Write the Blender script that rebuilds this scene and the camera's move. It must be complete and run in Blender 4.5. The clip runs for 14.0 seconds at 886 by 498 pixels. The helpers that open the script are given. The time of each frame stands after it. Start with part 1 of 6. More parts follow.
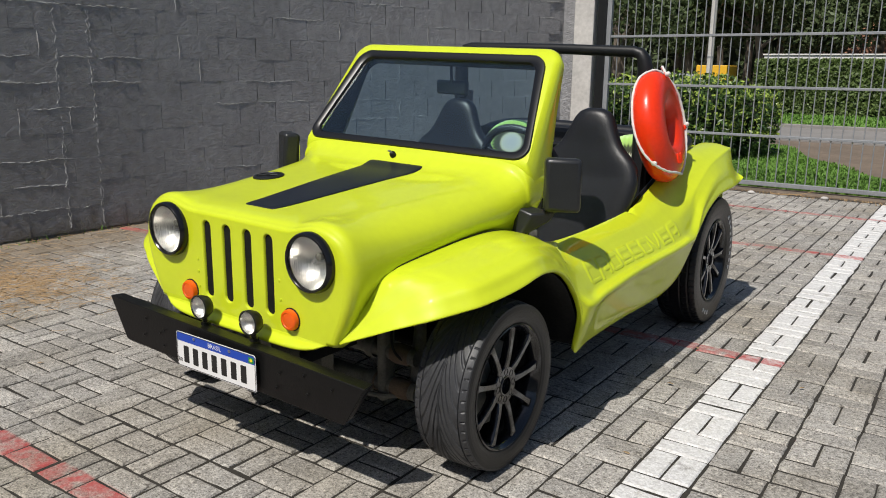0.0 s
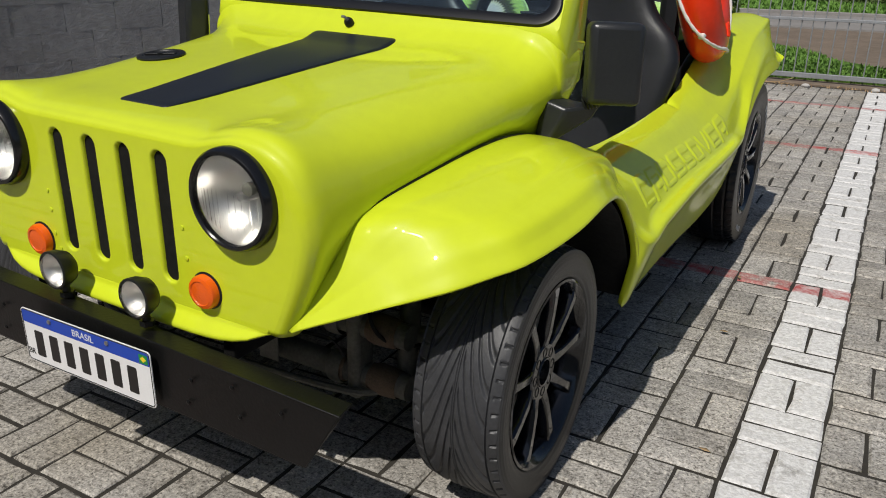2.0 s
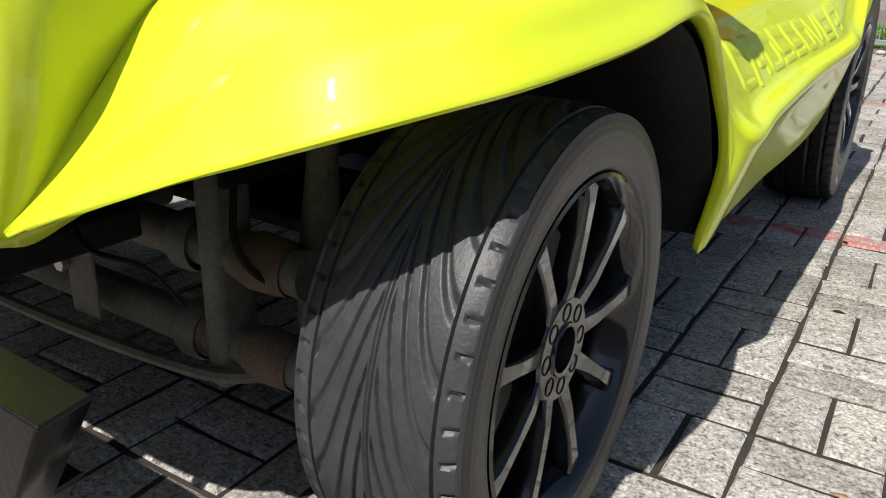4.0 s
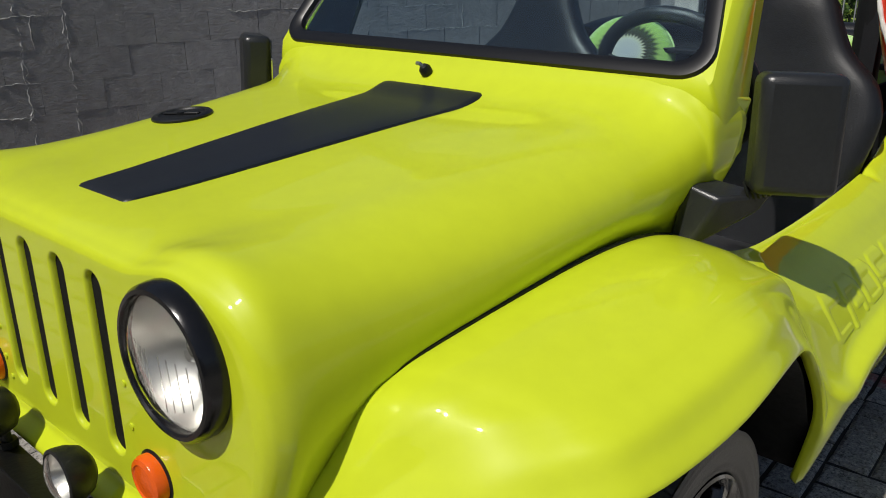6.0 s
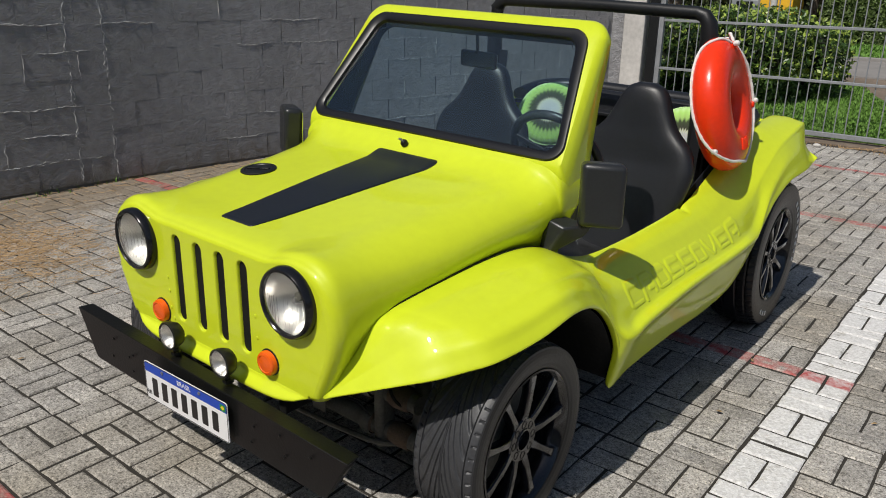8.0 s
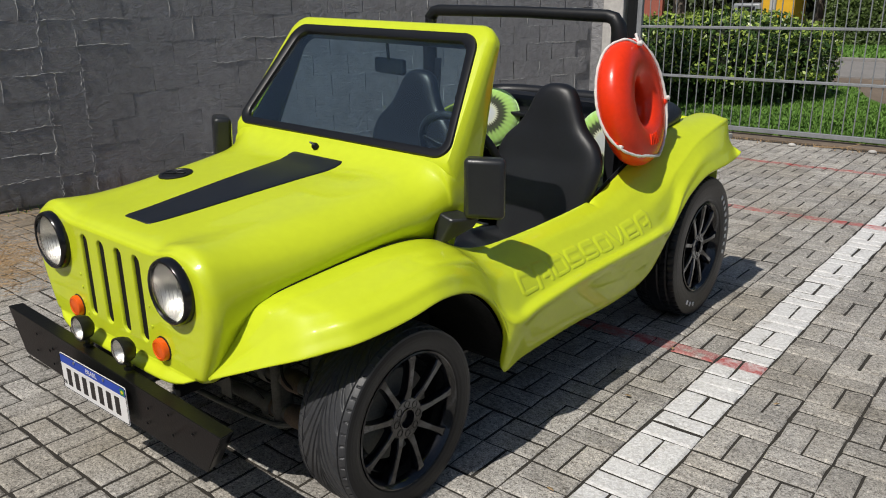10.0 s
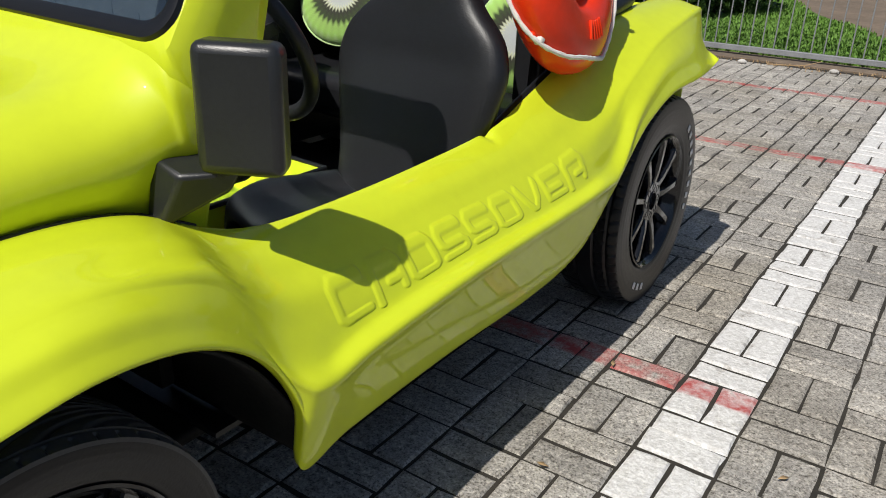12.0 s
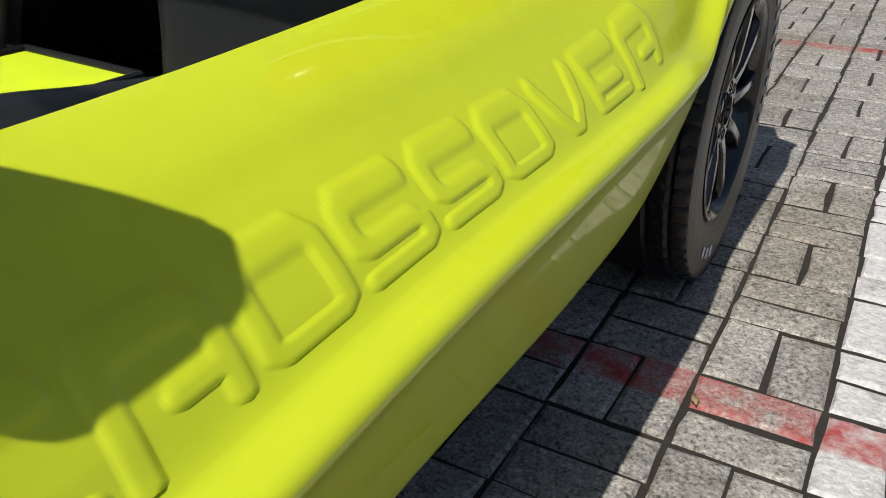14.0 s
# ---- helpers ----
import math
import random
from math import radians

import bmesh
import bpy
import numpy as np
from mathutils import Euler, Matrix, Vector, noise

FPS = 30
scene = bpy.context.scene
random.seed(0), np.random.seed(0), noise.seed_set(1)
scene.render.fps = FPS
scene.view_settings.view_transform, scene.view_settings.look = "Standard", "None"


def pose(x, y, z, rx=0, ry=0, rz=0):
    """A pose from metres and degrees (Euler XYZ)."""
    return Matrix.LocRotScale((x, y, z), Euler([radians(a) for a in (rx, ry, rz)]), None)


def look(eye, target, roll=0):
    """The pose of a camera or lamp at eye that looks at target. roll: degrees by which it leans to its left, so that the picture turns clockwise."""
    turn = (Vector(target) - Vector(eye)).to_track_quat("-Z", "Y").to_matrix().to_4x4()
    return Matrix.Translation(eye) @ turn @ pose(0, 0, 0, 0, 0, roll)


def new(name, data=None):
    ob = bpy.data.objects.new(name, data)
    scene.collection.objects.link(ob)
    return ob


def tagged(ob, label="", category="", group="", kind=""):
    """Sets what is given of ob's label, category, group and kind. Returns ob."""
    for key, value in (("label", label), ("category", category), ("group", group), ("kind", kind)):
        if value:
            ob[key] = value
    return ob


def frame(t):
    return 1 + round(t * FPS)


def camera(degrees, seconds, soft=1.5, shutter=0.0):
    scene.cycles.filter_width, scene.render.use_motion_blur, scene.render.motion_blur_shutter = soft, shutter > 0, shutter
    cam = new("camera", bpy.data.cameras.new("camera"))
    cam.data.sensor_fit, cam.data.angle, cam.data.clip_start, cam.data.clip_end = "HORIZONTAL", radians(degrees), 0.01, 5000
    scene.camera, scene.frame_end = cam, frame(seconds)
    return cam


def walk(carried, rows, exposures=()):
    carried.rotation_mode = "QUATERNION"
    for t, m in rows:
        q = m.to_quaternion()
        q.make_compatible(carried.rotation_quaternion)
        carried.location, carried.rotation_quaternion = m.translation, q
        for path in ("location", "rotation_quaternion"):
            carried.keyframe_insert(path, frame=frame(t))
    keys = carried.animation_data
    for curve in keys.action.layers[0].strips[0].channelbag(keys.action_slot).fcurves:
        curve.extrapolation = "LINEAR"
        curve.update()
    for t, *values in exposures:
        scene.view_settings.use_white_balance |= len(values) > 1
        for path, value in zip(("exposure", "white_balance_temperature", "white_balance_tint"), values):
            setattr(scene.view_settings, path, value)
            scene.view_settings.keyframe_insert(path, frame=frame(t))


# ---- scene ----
cam = camera(59.2, 14.0, 1.0)
PATH = [
    (0, (2.065, -3.166, 1.375), (0.949, -1.568, 0.924), 0.7),
    (0.5, (1.813, -3.164, 1.363), (0.846, -1.486, 0.861), 0.6),
    (1, (1.635, -2.998, 1.323), (0.724, -1.306, 0.766), 0.9),
    (1.5, (1.522, -2.748, 1.27), (0.589, -1.087, 0.661), 1.1),
    (2, (1.364, -2.453, 1.199), (0.446, -0.822, 0.494), 0.9),
    (2.5, (1.239, -2.143, 1.089), (0.331, -0.561, 0.268), 1.2),
    (2.7, (1.22, -2.033, 1.043), (0.298, -0.485, 0.175), 1.6),
    (4.8, (1.08, -1.744, 0.68), (-0.004, -0.156, 0.131), -0.0),
    (5, (1.068, -1.749, 0.729), (-0.037, -0.167, 0.204), -0.4),
    (5.2, (1.035, -1.74, 0.837), (-0.072, -0.2, 0.204), 0.2),
    (5.5, (1.085, -1.759, 0.994), (-0.12, -0.296, 0.355), -0.2),
    (6, (1.132, -1.871, 1.19), (-0.091, -0.423, 0.551), -0.5),
    (6.5, (1.239, -2.028, 1.327), (-0.004, -0.602, 0.68), -0.0),
    (7, (1.351, -2.287, 1.433), (0.156, -0.83, 0.765), 0.7),
    (7.5, (1.541, -2.504, 1.513), (0.396, -1.014, 0.828), 1.3),
    (8, (1.832, -2.676, 1.572), (0.662, -1.188, 0.927), 1.2),
    (8.2, (1.915, -2.722, 1.584), (0.729, -1.239, 0.957), 0.8),
    (10.3, (2.278, -2.437, 1.537), (1.059, -0.973, 0.925), -0.7),
    (10.5, (2.237, -2.33, 1.501), (1.021, -0.865, 0.886), -0.7),
    (11, (2.057, -2.016, 1.451), (0.894, -0.526, 0.799), -0.3),
    (11.5, (1.893, -1.627, 1.353), (0.797, -0.105, 0.66), 1.3),
    (12, (1.667, -1.293, 1.24), (0.646, 0.228, 0.437), 1.7),
    (12.5, (1.374, -1.020, 1.088), (0.457, 0.508, 0.179), 0.8),
    (13, (1.217, -0.836, 0.921), (0.339, 0.695, -0.020), 0.3),
    (13.5, (1.154, -0.643, 0.848), (0.266, 0.868, -0.116), 0.2),
    (14, (1.141, -0.455, 0.862), (0.250, 1.062, -0.090), -0.3),
]
EXPOSURES = [(0.0, 0.15), (0.5, 0.12), (1.5, -0.02), (2.5, -0.15), (3.2, -0.1), (4.3, 1.0), (5.0, 1.32), (5.25, 0.25), (5.5, -0.2), (6.5, -0.18), (7.5, -0.04), (8.2, -0.03), (10.5, -0.03), (11.5, 0.05), (12.0, 0.16), (13.0, 0.08), (14.0, 0.04)]
walk(cam, [(t, look(eye, target, roll)) for t, eye, target, roll in PATH], EXPOSURES)

# exposure and light
world = bpy.data.worlds.new("sky_world")
scene.world = world
world.use_nodes = True
wn = world.node_tree.nodes
sky = wn.new("ShaderNodeTexSky")
sky.sky_type = "NISHITA"
sky.sun_disc = False
SUN_DIR = Vector((0.025, 0.71, -1.0)).normalized()
sky.sun_elevation = math.asin(-SUN_DIR.z)
sky.sun_rotation = math.atan2(-SUN_DIR.x, -SUN_DIR.y)
world.node_tree.links.new(sky.outputs[0], wn["Background"].inputs[0])
wn["Background"].inputs[1].default_value = 0.066
sun = new("sun", bpy.data.lights.new("sun", "SUN"))
sun.data.energy, sun.data.angle, sun.data.color = 3.85, radians(0.55), (1.0, 0.955, 0.89)
sun.matrix_world = look(Vector((0, 0, 8)), Vector((0, 0, 8)) + SUN_DIR)


# ---- materials ----
def mat(name, color, rough=0.5, metal=0.0, vary=0.0, scale=8.0, bump=0.0, bscale=60.0, spec=0.5, coat=0.0, fine=0.0, random_tint=0.0, island=False):
    """A principled material with noise in its colour at two scales, and fine relief."""
    m = bpy.data.materials.new(name)
    m.use_nodes = True
    n, l = m.node_tree.nodes, m.node_tree.links
    p = n["Principled BSDF"]
    p.inputs["Base Color"].default_value = (*color, 1)
    p.inputs["Roughness"].default_value = rough
    p.inputs["Metallic"].default_value = metal
    p.inputs["Specular IOR Level"].default_value = spec
    p.inputs["Coat Weight"].default_value = coat
    p.inputs["Coat Roughness"].default_value = 0.045
    geo = n.new("ShaderNodeNewGeometry")
    out = None
    if vary or random_tint:
        big, small = n.new("ShaderNodeTexNoise"), n.new("ShaderNodeTexNoise")
        big.inputs["Scale"].default_value, small.inputs["Scale"].default_value = scale, scale * 9
        big.inputs["Detail"].default_value = small.inputs["Detail"].default_value = 5
        for q in (big, small):
            l.new(geo.outputs["Position"], q.inputs["Vector"])
        add = n.new("ShaderNodeMath"); add.operation = "ADD"
        l.new(big.outputs["Fac"], add.inputs[0]); l.new(small.outputs["Fac"], add.inputs[1])
        last = add.outputs[0]
        if random_tint:
            rnd = geo.outputs["Random Per Island"] if island else n.new("ShaderNodeObjectInfo").outputs["Random"]
            mul = n.new("ShaderNodeMath"); mul.operation = "MULTIPLY_ADD"
            l.new(rnd, mul.inputs[0]); mul.inputs[1].default_value = random_tint
            l.new(last, mul.inputs[2])
            sub = n.new("ShaderNodeMath"); sub.operation = "SUBTRACT"
            l.new(mul.outputs[0], sub.inputs[0]); sub.inputs[1].default_value = random_tint / 2
            last = sub.outputs[0]
        rng = n.new("ShaderNodeMapRange")
        rng.inputs["From Min"].default_value, rng.inputs["From Max"].default_value = 0.55, 1.45
        rng.inputs["To Min"].default_value, rng.inputs["To Max"].default_value = 1 - vary, 1 + vary
        l.new(last, rng.inputs["Value"])
        mix = n.new("ShaderNodeVectorMath"); mix.operation = "SCALE"
        mix.inputs[0].default_value = color
        l.new(rng.outputs[0], mix.inputs["Scale"])
        l.new(mix.outputs[0], p.inputs["Base Color"])
        out = mix
    if bump:
        b, tex = n.new("ShaderNodeBump"), n.new("ShaderNodeTexNoise")
        tex.inputs["Scale"].default_value, tex.inputs["Detail"].default_value = bscale, 6
        l.new(geo.outputs["Position"], tex.inputs["Vector"])
        b.inputs["Strength"].default_value, b.inputs["Distance"].default_value = 0.6, bump
        l.new(tex.outputs["Fac"], b.inputs["Height"])
        l.new(b.outputs[0], p.inputs["Normal"])
    return m


PAINT = mat("lime_paint", (0.60, 0.695, 0.022), 0.42, vary=0.05, scale=3, spec=0.16, coat=0.75, bump=0.0007, bscale=8)
PAINT.node_tree.nodes["Principled BSDF"].inputs["Coat Roughness"].default_value = 0.03
BLACK_PLASTIC = mat("black_plastic", (0.010, 0.0105, 0.011), 0.42, spec=0.35, vary=0.25, scale=20, bump=0.0006, bscale=400)
MIRROR_PLASTIC = mat("grey_black_plastic", (0.020, 0.021, 0.022), 0.30, spec=0.5, vary=0.2, scale=14, bump=0.0006, bscale=500)
GLOSS_BLACK = mat("gloss_black_ring", (0.008, 0.008, 0.009), 0.2, spec=0.45, vary=0.2, scale=14, bump=0.0004, bscale=90)
STRIPE = mat("satin_black_stripe", (0.010, 0.012, 0.016), 0.42, vary=0.2, scale=15, bump=0.0004, bscale=500)
BUMPER_BLACK = mat("bumper_black", (0.006, 0.006, 0.006), 0.36, spec=0.22, vary=0.3, scale=12, bump=0.0008, bscale=120)
# the grey of this tread holds both dust and the sunlight on it
TREAD = mat("dusty_sunlit_tread_rubber", (0.038, 0.039, 0.042), 0.48, spec=0.45, vary=0.35, scale=12, bump=0.0008, bscale=220)
RUBBER = mat("tyre_rubber", (0.0085, 0.0088, 0.0098), 0.36, spec=0.33, vary=0.3, scale=15, bump=0.0008, bscale=220)
SEAL = mat("window_rubber", (0.006, 0.006, 0.007), 0.36, spec=0.4)
LEATHERETTE = mat("black_vinyl", (0.012, 0.0125, 0.0145), 0.38, spec=0.4, vary=0.2, scale=10, bump=0.0007, bscale=350)
RIM = mat("gloss_black_rim", (0.007, 0.007, 0.008), 0.16, vary=0.2, scale=18, coat=0.4)
UNDER = mat("underbody_black", (0.011, 0.011, 0.010), 0.8, spec=0.15, vary=0.5, scale=9, bump=0.002, bscale=60)
GREASY = mat("dusty_steel", (0.092, 0.091, 0.076), 0.7, 0.1, vary=0.5, scale=14, bump=0.001, bscale=90)
# paler than the wall: the raking sun on the ridges is in this colour
RIDGE_PAINT = mat("sun_caught_grey_paint", (0.46, 0.455, 0.45), 0.6, vary=0.35, scale=9, bump=0.003, bscale=80)
RUST = mat("rust", (0.09, 0.062, 0.040), 0.85, vary=0.5, scale=30, bump=0.003, bscale=120)
CHROME = mat("reflector_chrome", (0.74, 0.73, 0.70), 0.30, 1.0, bump=0.002, bscale=40)
STEEL = mat("bolt_steel", (0.4, 0.4, 0.4), 0.35, 0.9)
AMBER = mat("amber_lens", (0.82, 0.115, 0.006), 0.18, spec=0.6, bump=0.0015, bscale=180)
BUOY = mat("orange_buoy_plastic", (0.84, 0.040, 0.007), 0.27, spec=0.4, vary=0.08, scale=6, bump=0.0015, bscale=30)
ROPE = mat("white_rope", (0.72, 0.70, 0.66), 0.85, vary=0.15, scale=60, bump=0.002, bscale=300)
PLATE_WHITE = mat("plate_white", (0.80, 0.80, 0.79), 0.4, vary=0.04, scale=30)
PLATE_BLUE = mat("plate_blue", (0.012, 0.06, 0.42), 0.4)
INK = mat("plate_ink", (0.012, 0.012, 0.012), 0.4)
FLAG_GREEN = mat("flag_green", (0.01, 0.25, 0.05), 0.4)
FLAG_YELLOW = mat("flag_yellow", (0.8, 0.6, 0.02), 0.4)
WHITE_INK = mat("white_print", (0.75, 0.75, 0.75), 0.5)
CONCRETE = mat("weathered_concrete", (0.50, 0.48, 0.45), 0.85, vary=0.22, scale=2.5, bump=0.004, bscale=30)
GALV = mat("grey_gate_paint", (0.27, 0.28, 0.29), 0.5, 0.2, vary=0.25, scale=9, bump=0.0008, bscale=150)
SOIL = mat("dirt", (0.17, 0.13, 0.095), 0.95, vary=0.35, scale=1.3, bump=0.02, bscale=18)
JOINT = mat("joint_sand", (0.030, 0.026, 0.020), 0.95, vary=0.4, scale=6, bump=0.004, bscale=90)
ASPHALT = mat("road_paving", (0.235, 0.22, 0.205), 0.9, vary=0.2, scale=1.2, bump=0.004, bscale=40)
GRASS = mat("grass", (0.11, 0.225, 0.028), 0.7, vary=0.35, scale=3, random_tint=0.5, island=True)
TURF = mat("turf", (0.07, 0.14, 0.018), 0.9, vary=0.4, scale=2, bump=0.02, bscale=30)
LEAF = mat("shrub_leaf", (0.048, 0.098, 0.018), 0.4, vary=0.3, scale=5, random_tint=0.7, island=True)
LEAF_LIGHT = mat("shrub_leaf_young", (0.27, 0.36, 0.06), 0.36, vary=0.3, scale=5, random_tint=0.6, island=True)
HEDGE_LEAF = mat("hedge_leaf", (0.092, 0.135, 0.032), 0.55, vary=0.35, scale=2, random_tint=0.8, island=True)
TREE_LEAF = mat("tree_leaf", (0.066, 0.094, 0.032), 0.6, vary=0.35, scale=1, random_tint=0.8, island=True)
# near-black filling: the shade between leaves is put into its colour
SHRUB_CORE = mat("painted_foliage_shade", (0.012, 0.018, 0.006), 0.95, vary=0.4, scale=6)
BARK = mat("bark", (0.16, 0.13, 0.10), 0.9, vary=0.4, scale=7, bump=0.01, bscale=25)
STRAW = mat("dry_straw", (0.40, 0.27, 0.14), 0.9, vary=0.3, scale=20, random_tint=0.4, island=True)
HOUSE_WHITE = mat("white_render", (0.72, 0.70, 0.66), 0.8, vary=0.1, scale=1)
TILE_RED = mat("roof_tile", (0.34, 0.17, 0.10), 0.8, vary=0.3, scale=2, random_tint=0.5)
TEAL = mat("teal_paint", (0.03, 0.42, 0.42), 0.6, vary=0.1, scale=1)
YELLOW_BOX = mat("yellow_paint", (0.78, 0.42, 0.02), 0.5, vary=0.1, scale=2)
BRICK_RED = mat("red_wall", (0.35, 0.10, 0.07), 0.8, vary=0.2, scale=2)


def glass(name, tint, rough=0.0, ior=1.45):
    m = mat(name, tint, rough)
    p = m.node_tree.nodes["Principled BSDF"]
    p.inputs["Transmission Weight"].default_value = 1.0
    p.inputs["IOR"].default_value = ior
    return m


GLASS = glass("windscreen_glass", (0.62, 0.81, 0.87), ior=1.6)
LENS = glass("lamp_glass", (0.93, 0.93, 0.90), 0.03)
MIRROR = mat("mirror_glass", (0.85, 0.86, 0.88), 0.02, 1.0)


def nodes_of(m):
    return m.node_tree.nodes, m.node_tree.links, m.node_tree.nodes["Principled BSDF"]


def ramp(n, stops):
    r = n.new("ShaderNodeValToRGB")
    e = r.color_ramp.elements
    while len(e) < len(stops):
        e.new(0.5)
    for q, (p, c) in zip(e, stops):
        q.position, q.color = p, (*c, 1)
    return r


def band(n, l, value, low, high, soft):
    """1 where value lies between low and high, with soft sides."""
    a, b, c = n.new("ShaderNodeMapRange"), n.new("ShaderNodeMapRange"), n.new("ShaderNodeMath")
    a.inputs["From Min"].default_value, a.inputs["From Max"].default_value = low - soft, low + soft
    b.inputs["From Min"].default_value, b.inputs["From Max"].default_value = high + soft, high - soft
    l.new(value, a.inputs["Value"]); l.new(value, b.inputs["Value"])
    c.operation = "MULTIPLY"
    l.new(a.outputs[0], c.inputs[0]); l.new(b.outputs[0], c.inputs[1])
    return c.outputs[0]


def math_node(n, l, op, a, b):
    m = n.new("ShaderNodeMath"); m.operation = op
    for k, v in ((0, a), (1, b)):
        if isinstance(v, (int, float)):
            m.inputs[k].default_value = v
        else:
            l.new(v, m.inputs[k])
    return m.outputs[0]


def mix_color(n, l, fac, a, b):
    m = n.new("ShaderNodeMix"); m.data_type = "RGBA"
    l.new(fac, m.inputs[0])
    for k, v in ((6, a), (7, b)):
        if isinstance(v, tuple):
            m.inputs[k].default_value = (*v, 1)
        else:
            l.new(v, m.inputs[k])
    return m.outputs[2]


# painted parking lines lie on the pavers, at these places in the yard
CELL = 0.2088
LINE_X = 1.176          # the white line is one paving cell wide
ROW_Y = 0.541
RED_Y = (-1.964, 0.646, 3.360, 5.239)


def paver_material(island):
    m = mat("concrete_paver", (0.372, 0.356, 0.331), 0.88, vary=0.36, scale=7, bump=0.007, bscale=110, random_tint=0.42, island=island)
    n, l, p = nodes_of(m)
    base = p.inputs["Base Color"].links[0].from_socket
    geo = n.new("ShaderNodeNewGeometry")
    sep = n.new("ShaderNodeSeparateXYZ")
    l.new(geo.outputs["Position"], sep.inputs[0])
    speck = n.new("ShaderNodeTexNoise"); speck.inputs["Scale"].default_value = 165; speck.inputs["Detail"].default_value = 3
    stain = n.new("ShaderNodeTexNoise"); stain.inputs["Scale"].default_value = 1.1; stain.inputs["Detail"].default_value = 6
    wear = n.new("ShaderNodeTexNoise"); wear.inputs["Scale"].default_value = 11; wear.inputs["Detail"].default_value = 9
    wear.inputs["Roughness"].default_value = 0.7
    for q in (speck, stain, wear):
        l.new(geo.outputs["Position"], q.inputs["Vector"])
    sr = ramp(n, [(0.33, (0.38, 0.37, 0.355)), (0.44, (0.92, 0.92, 0.92)), (0.56, (1, 1, 1)), (0.66, (1.42, 1.40, 1.37))])
    l.new(speck.outputs["Fac"], sr.inputs[0])
    tr = ramp(n, [(0.3, (0.78, 0.74, 0.66)), (0.55, (1.0, 1.0, 1.0)), (0.75, (1.1, 1.07, 1.02))])
    l.new(stain.outputs["Fac"], tr.inputs[0])
    v1 = n.new("ShaderNodeVectorMath"); v1.operation = "MULTIPLY"
    v2 = n.new("ShaderNodeVectorMath"); v2.operation = "MULTIPLY"
    l.new(base, v1.inputs[0]); l.new(sr.outputs[0], v1.inputs[1])
    l.new(v1.outputs[0], v2.inputs[0]); l.new(tr.outputs[0], v2.inputs[1])
    # pits and scuffs, a centimetre or two wide, and the tops of stones
    pit = n.new("ShaderNodeTexNoise"); pit.inputs["Scale"].default_value = 62; pit.inputs["Detail"].default_value = 7
    pit.inputs["Roughness"].default_value = 0.68; pit.inputs["Distortion"].default_value = 0.6
    l.new(geo.outputs["Position"], pit.inputs["Vector"])
    pr = ramp(n, [(0.36, (0.40, 0.385, 0.365)), (0.44, (0.87, 0.86, 0.84)), (0.55, (1.05, 1.05, 1.04)), (0.63, (1.32, 1.31, 1.28))])
    l.new(pit.outputs["Fac"], pr.inputs[0])
    v3 = n.new("ShaderNodeVectorMath"); v3.operation = "MULTIPLY"
    l.new(v2.outputs[0], v3.inputs[0]); l.new(pr.outputs[0], v3.inputs[1])
    # soil washed up against the foot of the wall
    soil = band(n, l, math_node(n, l, "ADD", sep.outputs[0], math_node(n, l, "MULTIPLY", wear.outputs["Fac"], -1.6)), -9.0, -4.15, 0.30)
    earthy = mix_color(n, l, math_node(n, l, "MULTIPLY", soil, 0.7), v3.outputs[0], (0.17, 0.125, 0.075))
    white = band(n, l, sep.outputs[0], LINE_X, LINE_X + CELL, 0.004)
    worn = n.new("ShaderNodeMapRange")
    worn.inputs["From Min"].default_value, worn.inputs["From Max"].default_value = 0.30, 0.44
    l.new(wear.outputs["Fac"], worn.inputs["Value"])
    wfac = math_node(n, l, "MULTIPLY", math_node(n, l, "MULTIPLY", white, worn.outputs[0]), 0.90)
    grime = n.new("ShaderNodeMapRange")
    grime.inputs["From Min"].default_value, grime.inputs["From Max"].default_value = 0.40, 0.62
    l.new(pit.outputs["Fac"], grime.inputs["Value"])
    chalk = mix_color(n, l, grime.outputs[0], (0.58, 0.57, 0.55), (0.80, 0.795, 0.78))
    c = mix_color(n, l, wfac, earthy, chalk)
    red = None
    for y in RED_Y:
        b = band(n, l, sep.outputs[1], y, y + CELL / 2, 0.006)
        red = b if red is None else math_node(n, l, "MAXIMUM", red, b)
    rworn = n.new("ShaderNodeMapRange")
    rworn.inputs["From Min"].default_value, rworn.inputs["From Max"].default_value = 0.36, 0.62
    l.new(wear.outputs["Fac"], rworn.inputs["Value"])
    reach = band(n, l, sep.outputs[0], -9.0, LINE_X + CELL, 0.004)
    rfac = math_node(n, l, "MULTIPLY", math_node(n, l, "MULTIPLY", red, reach), rworn.outputs[0])
    c = mix_color(n, l, rfac, c, (0.42, 0.075, 0.07))
    l.new(c, p.inputs["Base Color"])
    return m


